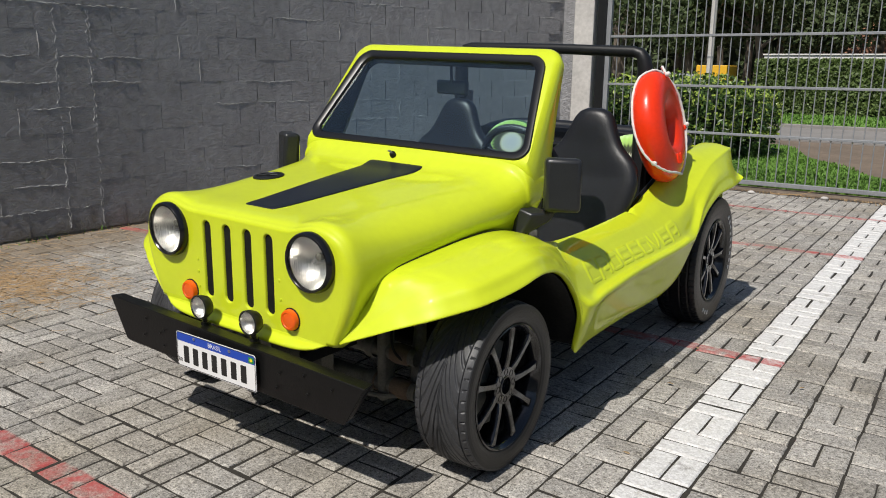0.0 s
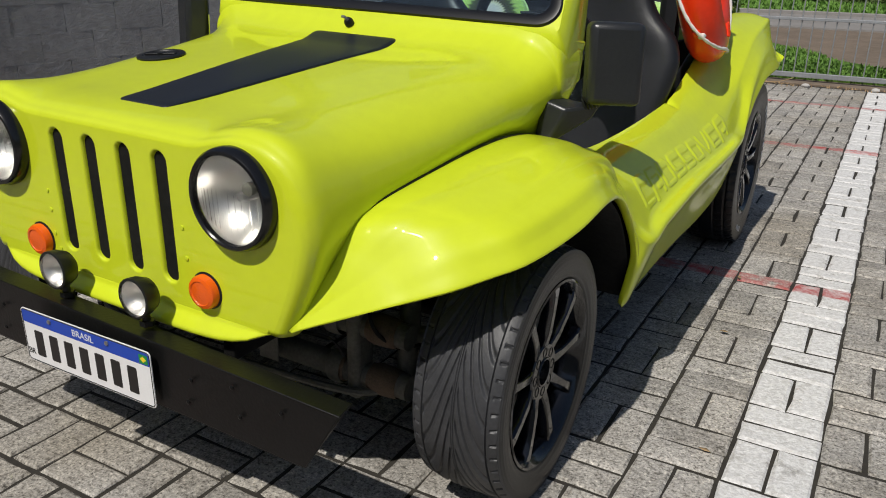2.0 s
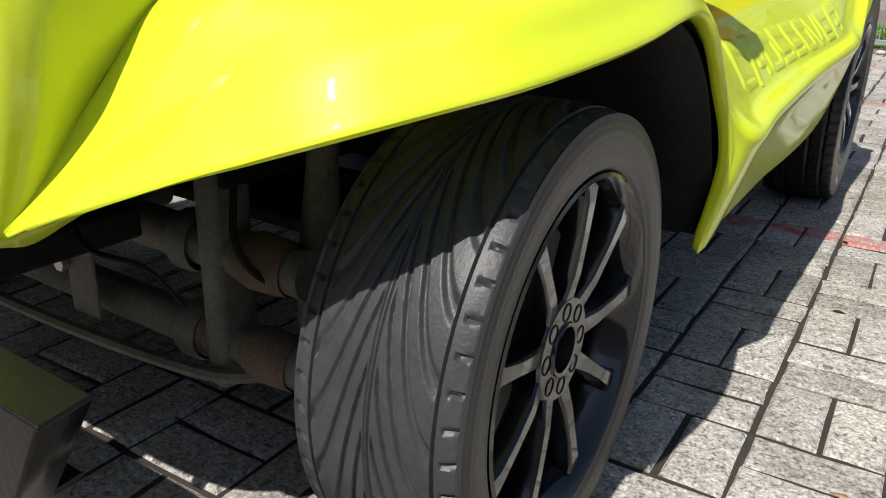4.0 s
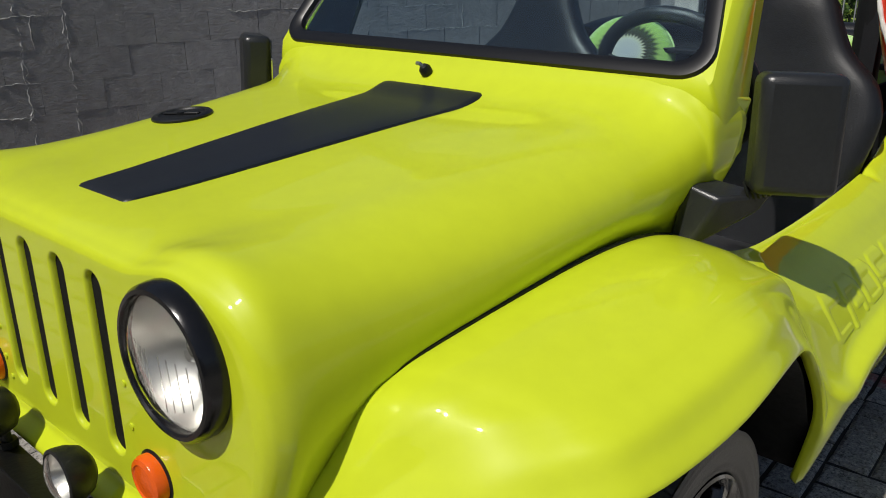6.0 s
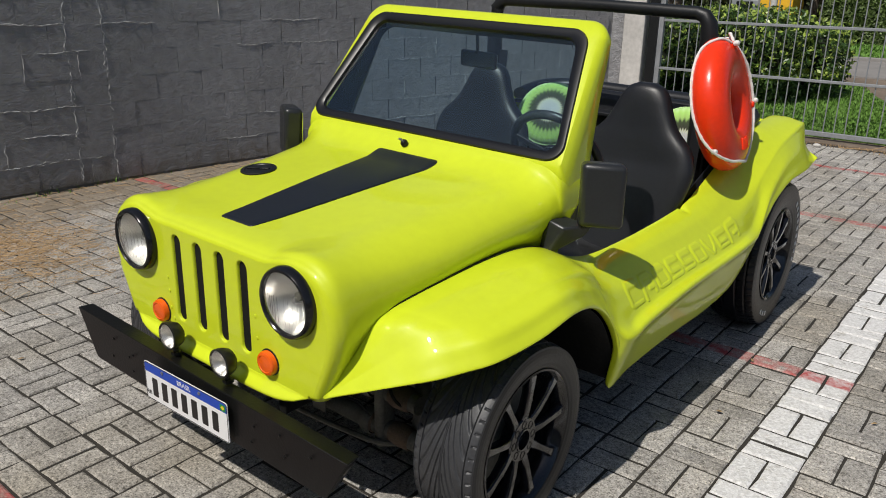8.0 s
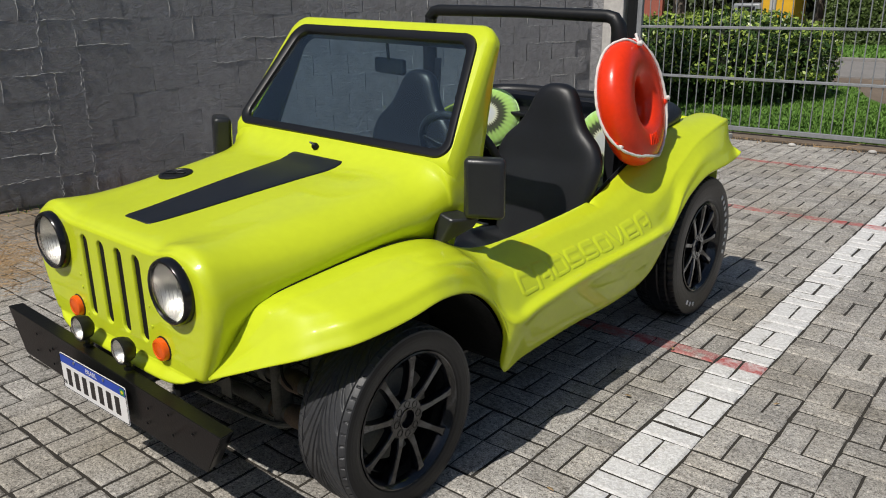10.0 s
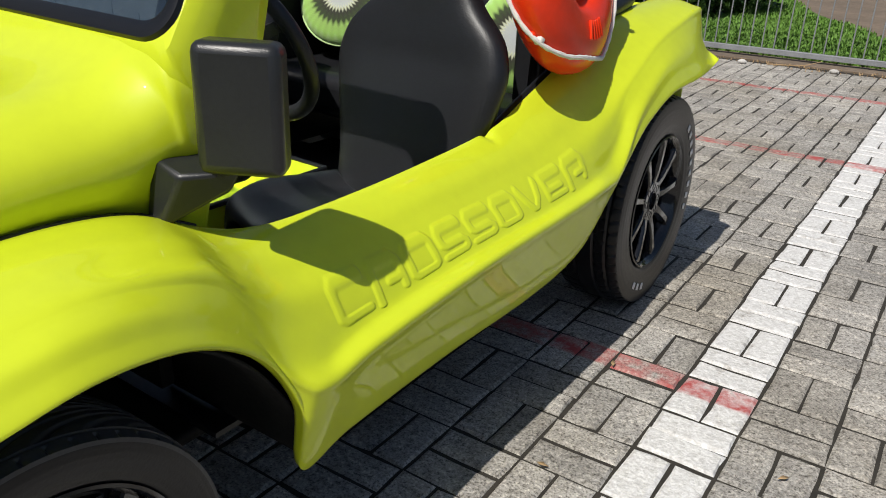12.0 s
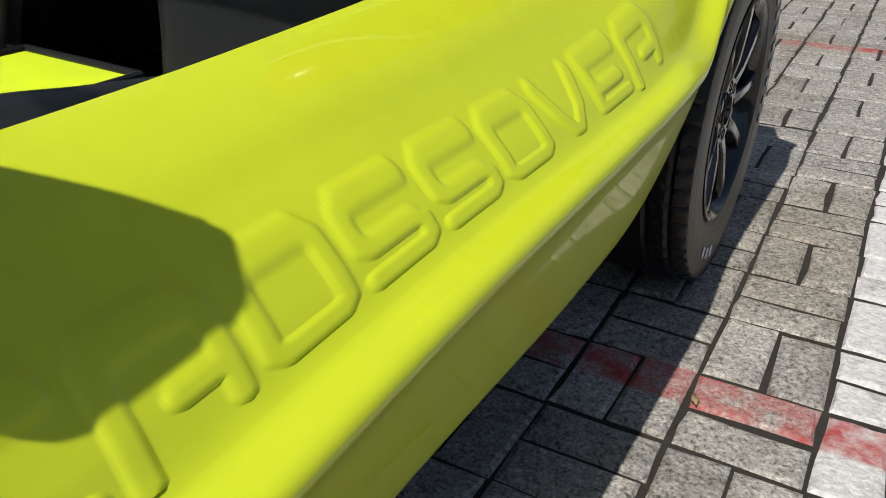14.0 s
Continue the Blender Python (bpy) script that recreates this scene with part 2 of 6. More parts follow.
def wall_material():
    """Grey masonry paint, brushed on thickly, with drips and bare dusty streaks."""
    m = mat("dark_grey_masonry_paint", (0.272, 0.270, 0.276), 0.52, vary=0.30, scale=1.6, random_tint=0.015)
    n, l, p = nodes_of(m)
    geo = n.new("ShaderNodeNewGeometry")
    mp = n.new("ShaderNodeMapping"); mp.inputs["Scale"].default_value = (1, 0.35, 1.6)
    l.new(geo.outputs["Position"], mp.inputs["Vector"])
    a, b = n.new("ShaderNodeTexNoise"), n.new("ShaderNodeTexNoise")
    a.inputs["Scale"].default_value, a.inputs["Detail"].default_value, a.inputs["Roughness"].default_value = 38, 8, 0.7
    b.inputs["Scale"].default_value, b.inputs["Detail"].default_value, b.inputs["Distortion"].default_value = 7, 9, 1.5
    l.new(mp.outputs[0], a.inputs["Vector"]); l.new(geo.outputs["Position"], b.inputs["Vector"])
    grit = n.new("ShaderNodeTexNoise")
    grit.inputs["Scale"].default_value, grit.inputs["Detail"].default_value, grit.inputs["Roughness"].default_value = 110, 6, 0.75
    l.new(geo.outputs["Position"], grit.inputs["Vector"])
    h = math_node(n, l, "ADD", math_node(n, l, "ADD", a.outputs["Fac"], math_node(n, l, "MULTIPLY", grit.outputs["Fac"], 0.5)), math_node(n, l, "MULTIPLY", b.outputs["Fac"], 1.5))
    bump = n.new("ShaderNodeBump")
    bump.inputs["Strength"].default_value, bump.inputs["Distance"].default_value = 1.0, 0.013
    l.new(h, bump.inputs["Height"]); l.new(bump.outputs[0], p.inputs["Normal"])
    chip = n.new("ShaderNodeTexNoise"); chip.inputs["Scale"].default_value, chip.inputs["Detail"].default_value = 26, 10
    chip.inputs["Roughness"].default_value = 0.75
    l.new(geo.outputs["Position"], chip.inputs["Vector"])
    cr = ramp(n, [(0.0, (0, 0, 0)), (0.665, (0, 0, 0)), (0.72, (1, 1, 1)), (1.0, (1, 1, 1))])
    l.new(chip.outputs["Fac"], cr.inputs[0])
    c = mix_color(n, l, math_node(n, l, "MULTIPLY", cr.outputs[0], 0.45), p.inputs["Base Color"].links[0].from_socket, (0.26, 0.25, 0.24))
    sep = n.new("ShaderNodeSeparateXYZ"); l.new(geo.outputs["Position"], sep.inputs[0])
    mud = band(n, l, math_node(n, l, "ADD", sep.outputs[2], math_node(n, l, "MULTIPLY", b.outputs["Fac"], -0.5)), -9, -0.16, 0.08)
    c = mix_color(n, l, math_node(n, l, "MULTIPLY", mud, 0.55), c, (0.13, 0.10, 0.07))
    l.new(c, p.inputs["Base Color"])
    return m


def kiwi_material():
    """A printed kiwi slice: pale heart, black seeds in a ring, green flesh with light rays."""
    m = mat("kiwi_print", (0.3, 0.55, 0.08), 0.85, bump=0.002, bscale=200)
    n, l, p = nodes_of(m)
    tc = n.new("ShaderNodeTexCoord")
    sep = n.new("ShaderNodeSeparateXYZ"); l.new(tc.outputs["Object"], sep.inputs[0])
    r = math_node(n, l, "SQRT", math_node(n, l, "ADD", math_node(n, l, "POWER", sep.outputs[0], 2.0), math_node(n, l, "POWER", sep.outputs[2], 2.0)), 0)
    ang = math_node(n, l, "ARCTAN2", sep.outputs[2], sep.outputs[0])
    ray = math_node(n, l, "SINE", math_node(n, l, "MULTIPLY", ang, 34.0), 0)
    rr = math_node(n, l, "ADD", r, math_node(n, l, "MULTIPLY", ray, 0.006))
    cr = ramp(n, [(0.0, (0.40, 0.43, 0.45)), (0.28, (0.44, 0.47, 0.44)), (0.33, (0.55, 0.58, 0.40)), (0.40, (0.03, 0.03, 0.02)),
                  (0.58, (0.04, 0.06, 0.02)), (0.68, (0.30, 0.48, 0.12)), (0.84, (0.36, 0.62, 0.14)), (1.0, (0.52, 0.74, 0.34))])
    l.new(math_node(n, l, "DIVIDE", rr, 0.18), cr.inputs[0])
    l.new(cr.outputs[0], p.inputs["Base Color"])
    return m


PAVER, PAVER_FIELD, WALL_PAINT, KIWI = paver_material(False), paver_material(True), wall_material(), kiwi_material()


from mathutils.geometry import tessellate_polygon


# ---- building helpers ----
def part(name, bm, material, parent=None, label="", smooth=True, solid=0.0, bevel=0.0):
    """Links a bmesh as one mesh object under a thing or a part."""
    me = bpy.data.meshes.new(name)
    bm.to_mesh(me)
    bm.free()
    return mesh_part(name, me, material, parent, label, smooth, solid, bevel)


def mesh_part(name, me, material, parent=None, label="", smooth=True, solid=0.0, bevel=0.0):
    me.materials.append(material)
    if smooth:
        me.polygons.foreach_set("use_smooth", [True] * len(me.polygons))
        me.set_sharp_from_angle(angle=radians(38))
    ob = new(name, me)
    if parent:
        ob.parent = parent
    if label:
        ob["label"] = label
    if solid:
        m = ob.modifiers.new("thickness", "SOLIDIFY")
        m.thickness, m.offset = solid, 0
    if bevel:
        m = ob.modifiers.new("edge", "BEVEL")
        m.width, m.segments, m.limit_method, m.angle_limit = bevel, 3, "ANGLE", radians(35)
    return ob


def thing(name, label, category, group="", at=(0, 0, 0), rz=0, size=1.0):
    ob = new(name)
    ob.empty_display_size = 0.1
    ob.matrix_world = pose(*at, 0, 0, rz) @ Matrix.Scale(size, 4)
    return tagged(ob, label, category, group)


def box(sx, sy, sz, at=(0, 0, 0), m=None, bm=None):
    bm = bm or bmesh.new()
    t = Matrix.Translation(at) @ (m or Matrix()) @ Matrix.Diagonal((sx, sy, sz, 1))
    bmesh.ops.create_cube(bm, size=1, matrix=t)
    return bm


def tube(points, radius, bm=None, n=10, closed=False, flat=1.0):
    """A round rod along the points."""
    bm = bm or bmesh.new()
    pts = [Vector(p) for p in points]
    rings, up = [], Vector((0.13, 0.21, 0.97))
    for i, p in enumerate(pts):
        a = pts[i - 1] if i or closed else p
        b = pts[(i + 1) % len(pts)] if i + 1 < len(pts) or closed else p
        d = (b - a).normalized()
        u = d.cross(up).normalized() if abs(d.dot(up)) < 0.98 else d.cross(Vector((1, 0, 0))).normalized()
        v = d.cross(u)
        r = float(radius[i] if isinstance(radius, (list, tuple)) else radius)
        rings.append([bm.verts.new(p + r * (math.cos(2 * math.pi * k / n) * u + flat * math.sin(2 * math.pi * k / n) * v)) for k in range(n)])
    for i in range(len(rings) if closed else len(rings) - 1):
        a, b = rings[i], rings[(i + 1) % len(rings)]
        for k in range(n):
            bm.faces.new((a[k], a[(k + 1) % n], b[(k + 1) % n], b[k]))
    if not closed:
        bm.faces.new(rings[0][::-1]); bm.faces.new(rings[-1])
    return bm


def spin(profile, steps, m=None, bm=None, closed=False):
    """Turns (radius, height) pairs round the z axis."""
    bm = bm or bmesh.new()
    m = m or Matrix()
    rings = []
    for k in range(steps):
        c, s = math.cos(2 * math.pi * k / steps), math.sin(2 * math.pi * k / steps)
        rings.append([bm.verts.new(m @ Vector((r * c, r * s, h))) for r, h in profile])
    q = len(profile)
    for k in range(steps):
        a, b = rings[k], rings[(k + 1) % steps]
        for i in range(q if closed else q - 1):
            f = (a[i], b[i], b[(i + 1) % q], a[(i + 1) % q])
            bm.faces.new(f)
    bmesh.ops.remove_doubles(bm, verts=bm.verts, dist=1e-5)
    return bm


def spline(p, n):
    """Catmull-Rom through the rows of p, n steps to a span (or a list of steps)."""
    p = np.asarray(p, float)
    q = np.concatenate([[2 * p[0] - p[1]], p, [2 * p[-1] - p[-2]]])
    out = []
    for i in range(len(p) - 1):
        k = n[i] if isinstance(n, (list, tuple)) else n
        for t in np.arange(k) / k:
            a, b, c, d = q[i], q[i + 1], q[i + 2], q[i + 3]
            out.append(0.5 * (2 * b + (c - a) * t + (2 * a - 5 * b + 4 * c - d) * t * t + (3 * b - a - 3 * c + d) * t ** 3))
    out.append(p[-1])
    return np.array(out)


def grid_mesh(name, g):
    """A mesh over a grid of places (rows, columns, 3)."""
    a, b = g.shape[:2]
    i = np.arange(a * b).reshape(a, b)
    f = np.stack([i[:-1, :-1], i[1:, :-1], i[1:, 1:], i[:-1, 1:]], -1).reshape(-1, 4)
    me = bpy.data.meshes.new(name)
    me.from_pydata(g.reshape(-1, 3).tolist(), [], f.tolist())
    me.validate()
    return me


def rounded_rect(w, h, r, n=8):
    """Points round a rectangle with round corners, anticlockwise."""
    out = []
    for cx, cy, a0 in ((w / 2 - r, h / 2 - r, 0), (-w / 2 + r, h / 2 - r, 90), (-w / 2 + r, -h / 2 + r, 180), (w / 2 - r, -h / 2 + r, 270)):
        out += [(cx + r * math.cos(radians(a0 + 90 * k / n)), cy + r * math.sin(radians(a0 + 90 * k / n))) for k in range(n + 1)]
    return out


def fill(loops, bm=None):
    """A flat face over closed loops of places; the loops inside the first are holes."""
    bm = bm or bmesh.new()
    vs = [bm.verts.new(p) for loop in loops for p in loop]
    flat = [[Vector((p[0], p[2], 0)) for p in loop] for loop in loops]
    for tri in tessellate_polygon(flat):
        bm.faces.new([vs[i] for i in tri])
    return bm


def prism(loop, m, depth, bm=None):
    """A slab: a loop of (x, y) pushed out to depth along z, laid into place by m."""
    bm = bm or bmesh.new()
    a = [bm.verts.new(m @ Vector((x, y, 0))) for x, y in loop]
    b = [bm.verts.new(m @ Vector((x, y, depth))) for x, y in loop]
    bm.faces.new(a[::-1]); bm.faces.new(b)
    for k in range(len(a)):
        j = (k + 1) % len(a)
        bm.faces.new((a[k], a[j], b[j], b[k]))
    return bm


def mirrored(g):
    return g * np.array([-1.0, 1.0, 1.0])


# ---- the yard: ground, walls, gate ----
ground = part("ground", box(400, 400, 0.5, (0, 60, -0.29)), SOIL, None, smooth=False)
tagged(ground, "brown bare earth that reaches the horizon", "ground", kind="structure")
bedding = part("pavement", box(14.4, 13.7, 0.05, (2.70, -0.12, -0.0325)), JOINT, None, smooth=False)
tagged(bedding, "grey concrete pavers laid in basket weave, with painted lines", "pavement", kind="structure")

WALL_X, GATE_Y = -4.03, 6.66
WALL_SLOPE, BEND_FROM, BEND_TO, BEND_SLOPE = 0.085, 0.8, 4.4, 0.17       # the wall is not square to the paving, and curves towards the gate column


def wall_slope(y):
    return WALL_SLOPE + BEND_SLOPE * min(1.0, max(0.0, (y - BEND_FROM) / (BEND_TO - BEND_FROM)))


def wall_x(y):
    into = min(BEND_TO, max(BEND_FROM, y)) - BEND_FROM
    return WALL_X + WALL_SLOPE * (y - 0.8) + BEND_SLOPE * (into * into / (2 * (BEND_TO - BEND_FROM)) + max(0.0, y - BEND_TO))


def wall_pose(y, z=0.0):
    """On the face of the wall, with x out of it and y along it."""
    return Matrix.Translation((wall_x(y), y, z)) @ Matrix.Rotation(-math.atan(wall_slope(y)), 4, "Z")


face = [(wall_x(y) - 0.012, y) for y in np.linspace(-6.2, 6.70, 25)]
wall_box = prism(face + [(x - 0.12, y) for x, y in face[::-1]], Matrix.Translation((0, 0, -0.03)), 3.3)
wall_north = part("wall_west", wall_box, WALL_PAINT, None, smooth=False)
tagged(wall_north, "tall concrete block wall brushed with dark grey paint", "wall", kind="structure")
end_wall = part("wall_north", box(0.24, 0.15, 3.3, (-2.79, GATE_Y + 0.06, 1.62)), WALL_PAINT, None, smooth=False)
tagged(end_wall, "short dark grey painted wall end beside the gate column", "wall", kind="structure")
back_wall = part("wall_south", box(14.0, 0.2, 3.0, (3.0, -7.0, 1.48)), CONCRETE, None, smooth=False)
tagged(back_wall, "plain concrete wall that closes the yard", "wall", kind="structure")
side_wall = part("wall_east", box(0.2, 14.3, 2.2, (9.9, 0.2, 1.08)), CONCRETE, None, smooth=False)
tagged(side_wall, "plain concrete wall that closes the yard", "wall", kind="structure")


def gate_column():
    col = thing("gate_column", "whitewashed concrete gate column with streaks of dirt", "column", at=(-2.522, GATE_Y + 0.1, 0))
    part("shaft", box(0.275, 0.42, 3.4, (0, 0, 1.69)), CONCRETE, col, bevel=0.012)
    hook = bmesh.new()
    tube([(0.05 * math.cos(a), -0.225, 2.42 + 0.06 * math.sin(a)) for a in np.linspace(0, 2 * math.pi, 20)[:-1]], 0.006, hook, 6, True)
    part("ring", hook, GALV, col, "dark wire ring")
    post = thing("gate_post", "dark steel gate post beside the column", "post", at=(-2.29, GATE_Y - 0.02, 0))
    part("tube", box(0.11, 0.11, 3.3, (0, 0, 1.64)), BLACK_PLASTIC, post, bevel=0.006)
    part("cap", box(0.12, 0.12, 0.02, (0, 0, 3.3)), BLACK_PLASTIC, post, bevel=0.004)


gate_column()


def sliding_gate():
    """Flat rails with round bars between them."""
    g = thing("sliding_gate", "grey painted steel bar gate, closed", "gate", at=(0, GATE_Y, 0))
    x0, x1 = -2.21, 9.6
    for z, h in ((0.075, 0.050), (0.640, 0.030), (1.205, 0.030), (1.805, 0.030), (2.41, 0.030)):
        part("rail", box(x1 - x0, 0.045, h, ((x0 + x1) / 2, 0, z)), GALV, g, bevel=0.004)
    n = int((x1 - x0) / 0.110)
    bar = None
    for k in range(n + 1):
        if bar is None:
            bar = part("bar", tube([(0, 0, 0.07), (0, 0, 2.75)], 0.0062, n=8), GALV, g)
            bar.location.x = x0 + 0.02
        else:
            b = bar.copy()
            scene.collection.objects.link(b)
            b.location.x = x0 + 0.02 + 0.110 * k
    part("post", box(0.07, 0.06, 2.75, (x0, 0, 1.4)), GALV, g, bevel=0.004)


sliding_gate()
track = part("trim", box(12.2, 0.34, 0.03, (3.6, GATE_Y, -0.002)), SOIL, None, bevel=0.008)
tagged(track, "strip of brown dirt under the gate", "ground", kind="structure")


# ---- the buggy ----
car = thing("beach_buggy", "lime yellow open fibreglass beach buggy with black trim, parked on pavers", "car")


def ease(y, ys, vs):
    return float(np.interp(y, ys, vs))


# bonnet stations: place, height of the middle, half width, share of it that is flat, and squareness of the shoulder
HOOD_Y = (-1.592, -1.50, -1.40, -1.25, -1.10, -0.96, -0.86, -0.78, -0.72, -0.673, -0.652)
HOOD_TOP = (0.885, 0.902, 0.910, 0.925, 0.940, 0.953, 0.961, 0.968, 0.986, 1.020, 1.0485)
HOOD_HALF = (0.526, 0.528, 0.531, 0.539, 0.548, 0.557, 0.567, 0.577, 0.586, 0.598, 0.608)
HOOD_CREASE = (0.50, 0.53, 0.57, 0.60, 0.61, 0.61, 0.61, 0.61, 0.62, 0.65, 0.76)
HOOD_SQUARE = (2.3, 2.3, 2.25, 2.2, 2.2, 2.25, 2.3, 2.4, 2.5, 2.7, 3.2)
# towards the cowl the shoulders rise before the middle does
HOOD_LIFT = (0.0, 0.0, 0.0, 0.0, 0.001, 0.004, 0.008, 0.012, 0.012, 0.005, 0.0)
HOOD_DROP = (0.15, 0.14, 0.13, 0.12, 0.11, 0.105, 0.10, 0.10, 0.105, 0.12, 0.14)
HOOD_LOW = (0.520, 0.545, 0.56, 0.57, 0.58, 0.59, 0.60, 0.61, 0.62, 0.63, 0.64)
# the nose's outline, with a brow over each lamp
NOSE = np.array([(0, 0.888), (0.155, 0.888), (0.258, 0.8885), (0.312, 0.899), (0.368, 0.908), (0.432, 0.899), (0.486, 0.866), (0.515, 0.808),
                 (0.524, 0.735), (0.508, 0.660), (0.482, 0.590), (0.452, 0.520)])


def hood_section(i):
    """Half a cross section, from the middle over the shoulder to the lower side."""
    top, half, low = HOOD_TOP[i], HOOD_HALF[i], HOOD_LOW[i]
    c, p, drop = HOOD_CREASE[i] * half, HOOD_SQUARE[i], HOOD_DROP[i]
    pts = [(0, top), (0.6 * c, top - 0.001), (c, top - 0.005)]
    for a in (20, 37, 54, 72, 90):
        s, k = math.sin(radians(a)) ** (2 / p), max(0.0, math.cos(radians(a))) ** (2 / p)
        pts.append((c + (half - c) * s, top - drop + (drop - 0.003) * k))
    for k, share in enumerate((0, 0.30, 1.0, 0.96, 0.82, 0.55, 0.25)):
        pts[k] = (pts[k][0], pts[k][1] + share * HOOD_LIFT[i])
    z = top - drop
    tuck = 0.03 if 2 < i < 9 else 0.0
    pts += [((0.958 - 0.4 * tuck) * half, z - 0.30 * (z - low)), ((0.925 - tuck) * half, z - 0.62 * (z - low)), ((0.90 - tuck) * half, low)]
    return np.array(pts[:8] + [(half - 0.009, z - 0.033)] + pts[8:])


def body_hood():
    rows = []
    for i, y in enumerate(HOOD_Y):
        front = (1.0, 0.72, 0.40, 0.12)[i] if i < 4 else 0.0
        s = hood_section(i)
        nose = NOSE + np.array([0, HOOD_TOP[i] - HOOD_TOP[0]])
        s = s + front * (nose - s)
        back = (0.0, 0.010, 0.024, 0.045)[max(0, i - 7)]
        rows.append(np.column_stack([s[:, 0], y + back * np.linspace(0, 1, len(s)) ** 2, s[:, 1]]))
    first = rows[0]
    mid = np.array([0, -1.592, 0.57])
    lip = [mid + (first - mid) * k + np.array([0, dy, 0]) for k, dy in ((0.900, -0.006), (0.930, -0.006), (0.946, -0.0052), (0.968, -0.001), (0.987, 0.010))]
    # the side of the cowl runs back under the pillar
    last = rows[-1]
    low = np.clip((1.035 - last[:, 2]) / 0.05, 0, 1)
    end = last.copy()
    end[:, 1] += low * (np.interp(last[:, 2], (0.62, 0.70, 0.86, 0.92, 1.0, 1.04), (-0.586, -0.582, -0.560, -0.535, -0.47, -0.44)) - last[:, 1]) + 0.002 * (1 - low)
    end[:, 2] += 0.0025 * (1 - low)
    over = first + np.array([0, 0.034, 0])
    over[:, 2] += 0.007 * np.clip((first[:, 2] - 0.78) / 0.1, 0, 1)
    rows = lip + [over] + rows[1:] + [end]
    g = spline(np.array(rows), 6)
    g = np.swapaxes(spline(np.swapaxes(g, 0, 1), 6), 0, 1)
    g = np.concatenate([mirrored(g[:, :0:-1]), g], 1)
    mesh_part("hood", grid_mesh("hood", g), PAINT, car, "lime yellow bonnet with softly creased shoulders", solid=0.006)
    return g[6]


rim_line = body_hood()


def body_grille(rim):
    """The flat nose with four slots, the lamp sockets and a lower lip."""
    y = rim[0][1] - 0.0031
    outer = [Vector((p[0], y, p[2])) for p in rim]
    slots = []
    for k in range(4):
        cx = -0.158 + 0.1045 * k
        loop = []
        for px, pz in rounded_rect(0.052, 0.288, 0.0259, 8):
            loop.append(Vector((cx + px, y, 0.709 + pz)))
        slots.append(loop)
    lamps = [[Vector((s * 0.359 + 0.093 * math.cos(a), y, 0.790 + 0.093 * math.sin(a))) for a in np.linspace(0, 2 * math.pi, 41)[:-1]] for s in (-1, 1)]
    bm = fill([outer] + slots + lamps)
    bmesh.ops.remove_doubles(bm, verts=bm.verts, dist=1e-4)
    part("grille_panel", bm, PAINT, car, "lime yellow nose panel with four upright slots")
    for k in range(4):
        cx = -0.158 + 0.1045 * k
        ring = bmesh.new()
        loops = []
        for w, dy in ((0.0, 0.0), (0.0045, 0.0005), (0.008, 0.002), (0.0105, 0.0045), (0.012, 0.007), (0.013, 0.010)):
            loops.append([ring.verts.new((cx + px, y + dy, 0.709 + pz)) for px, pz in rounded_rect(0.052 - w, 0.288 - w, 0.0259 - w / 2, 8)])
        for p, q in zip(loops, loops[1:]):
            for i in range(len(p)):
                j = (i + 1) % len(p)
                ring.faces.new((p[i], p[j], q[j], q[i]))
        part("slot_rim", ring, PAINT, car)
        part("slot_mesh", box(0.046, 0.004, 0.282, (cx, y + 0.0115, 0.709)), UNDER, car, "black grille backing")
    g = []
    xs = np.linspace(-1, 1, 25)
    for s, (dy, dz) in enumerate(((0.0, 0.0), (-0.006, -0.012), (-0.022, -0.024), (-0.030, -0.034), (-0.022, -0.042), (0.02, -0.044))):
        half = abs(rim[0][0]) * (1.0 - 0.012 * s)
        g.append([(x * half, y + 0.0031 + dy * (1 - 0.92 * abs(x) ** 7), rim[0][2] + dz * (1 - 0.85 * abs(x) ** 7)) for x in xs])
    mesh_part("lower_lip", grid_mesh("lower_lip", spline(np.array(g), 4)), PAINT, car, solid=0.005)
    for x, z in ((-0.215, 0.70), (-0.213, 0.655), (-0.212, 0.60), (0.205, 0.70), (0.209, 0.635), (-0.20, 0.565)):
        part("rivet", spin([(0.0055, 0), (0.005, 0.003), (0.0, 0.0042)], 10, pose(x, y + 0.001, z, 90)), PAINT, car)


body_grille(rim_line)

# stations of the moulded side: seam with the bonnet or tub edge, shoulder, lower edge, and how far the belt stands out
FRONT_WING = [
    ((0.452, -1.580, 0.541), (0.455, -1.583, 0.538), (0.458, -1.585, 0.535), (0.0, 0.0)),
    ((0.504, -1.512, 0.655), (0.562, -1.514, 0.631), (0.615, -1.528, 0.602), (0.001, 0.001)),
    ((0.521, -1.450, 0.738), (0.668, -1.420, 0.738), (0.748, -1.460, 0.653), (0.004, 0.004)),
    ((0.533, -1.360, 0.765), (0.742, -1.325, 0.760), (0.845, -1.335, 0.691), (0.014, 0.014)),
    ((0.545, -1.180, 0.787), (0.765, -1.165, 0.785), (0.876, -1.170, 0.715), (0.014, 0.012)),
    ((0.557, -1.000, 0.804), (0.780, -1.000, 0.805), (0.880, -1.030, 0.737), (0.014, 0.012)),
    ((0.570, -0.860, 0.808), (0.782, -0.880, 0.795), (0.861, -0.870, 0.706), (0.010, 0.004)),
]
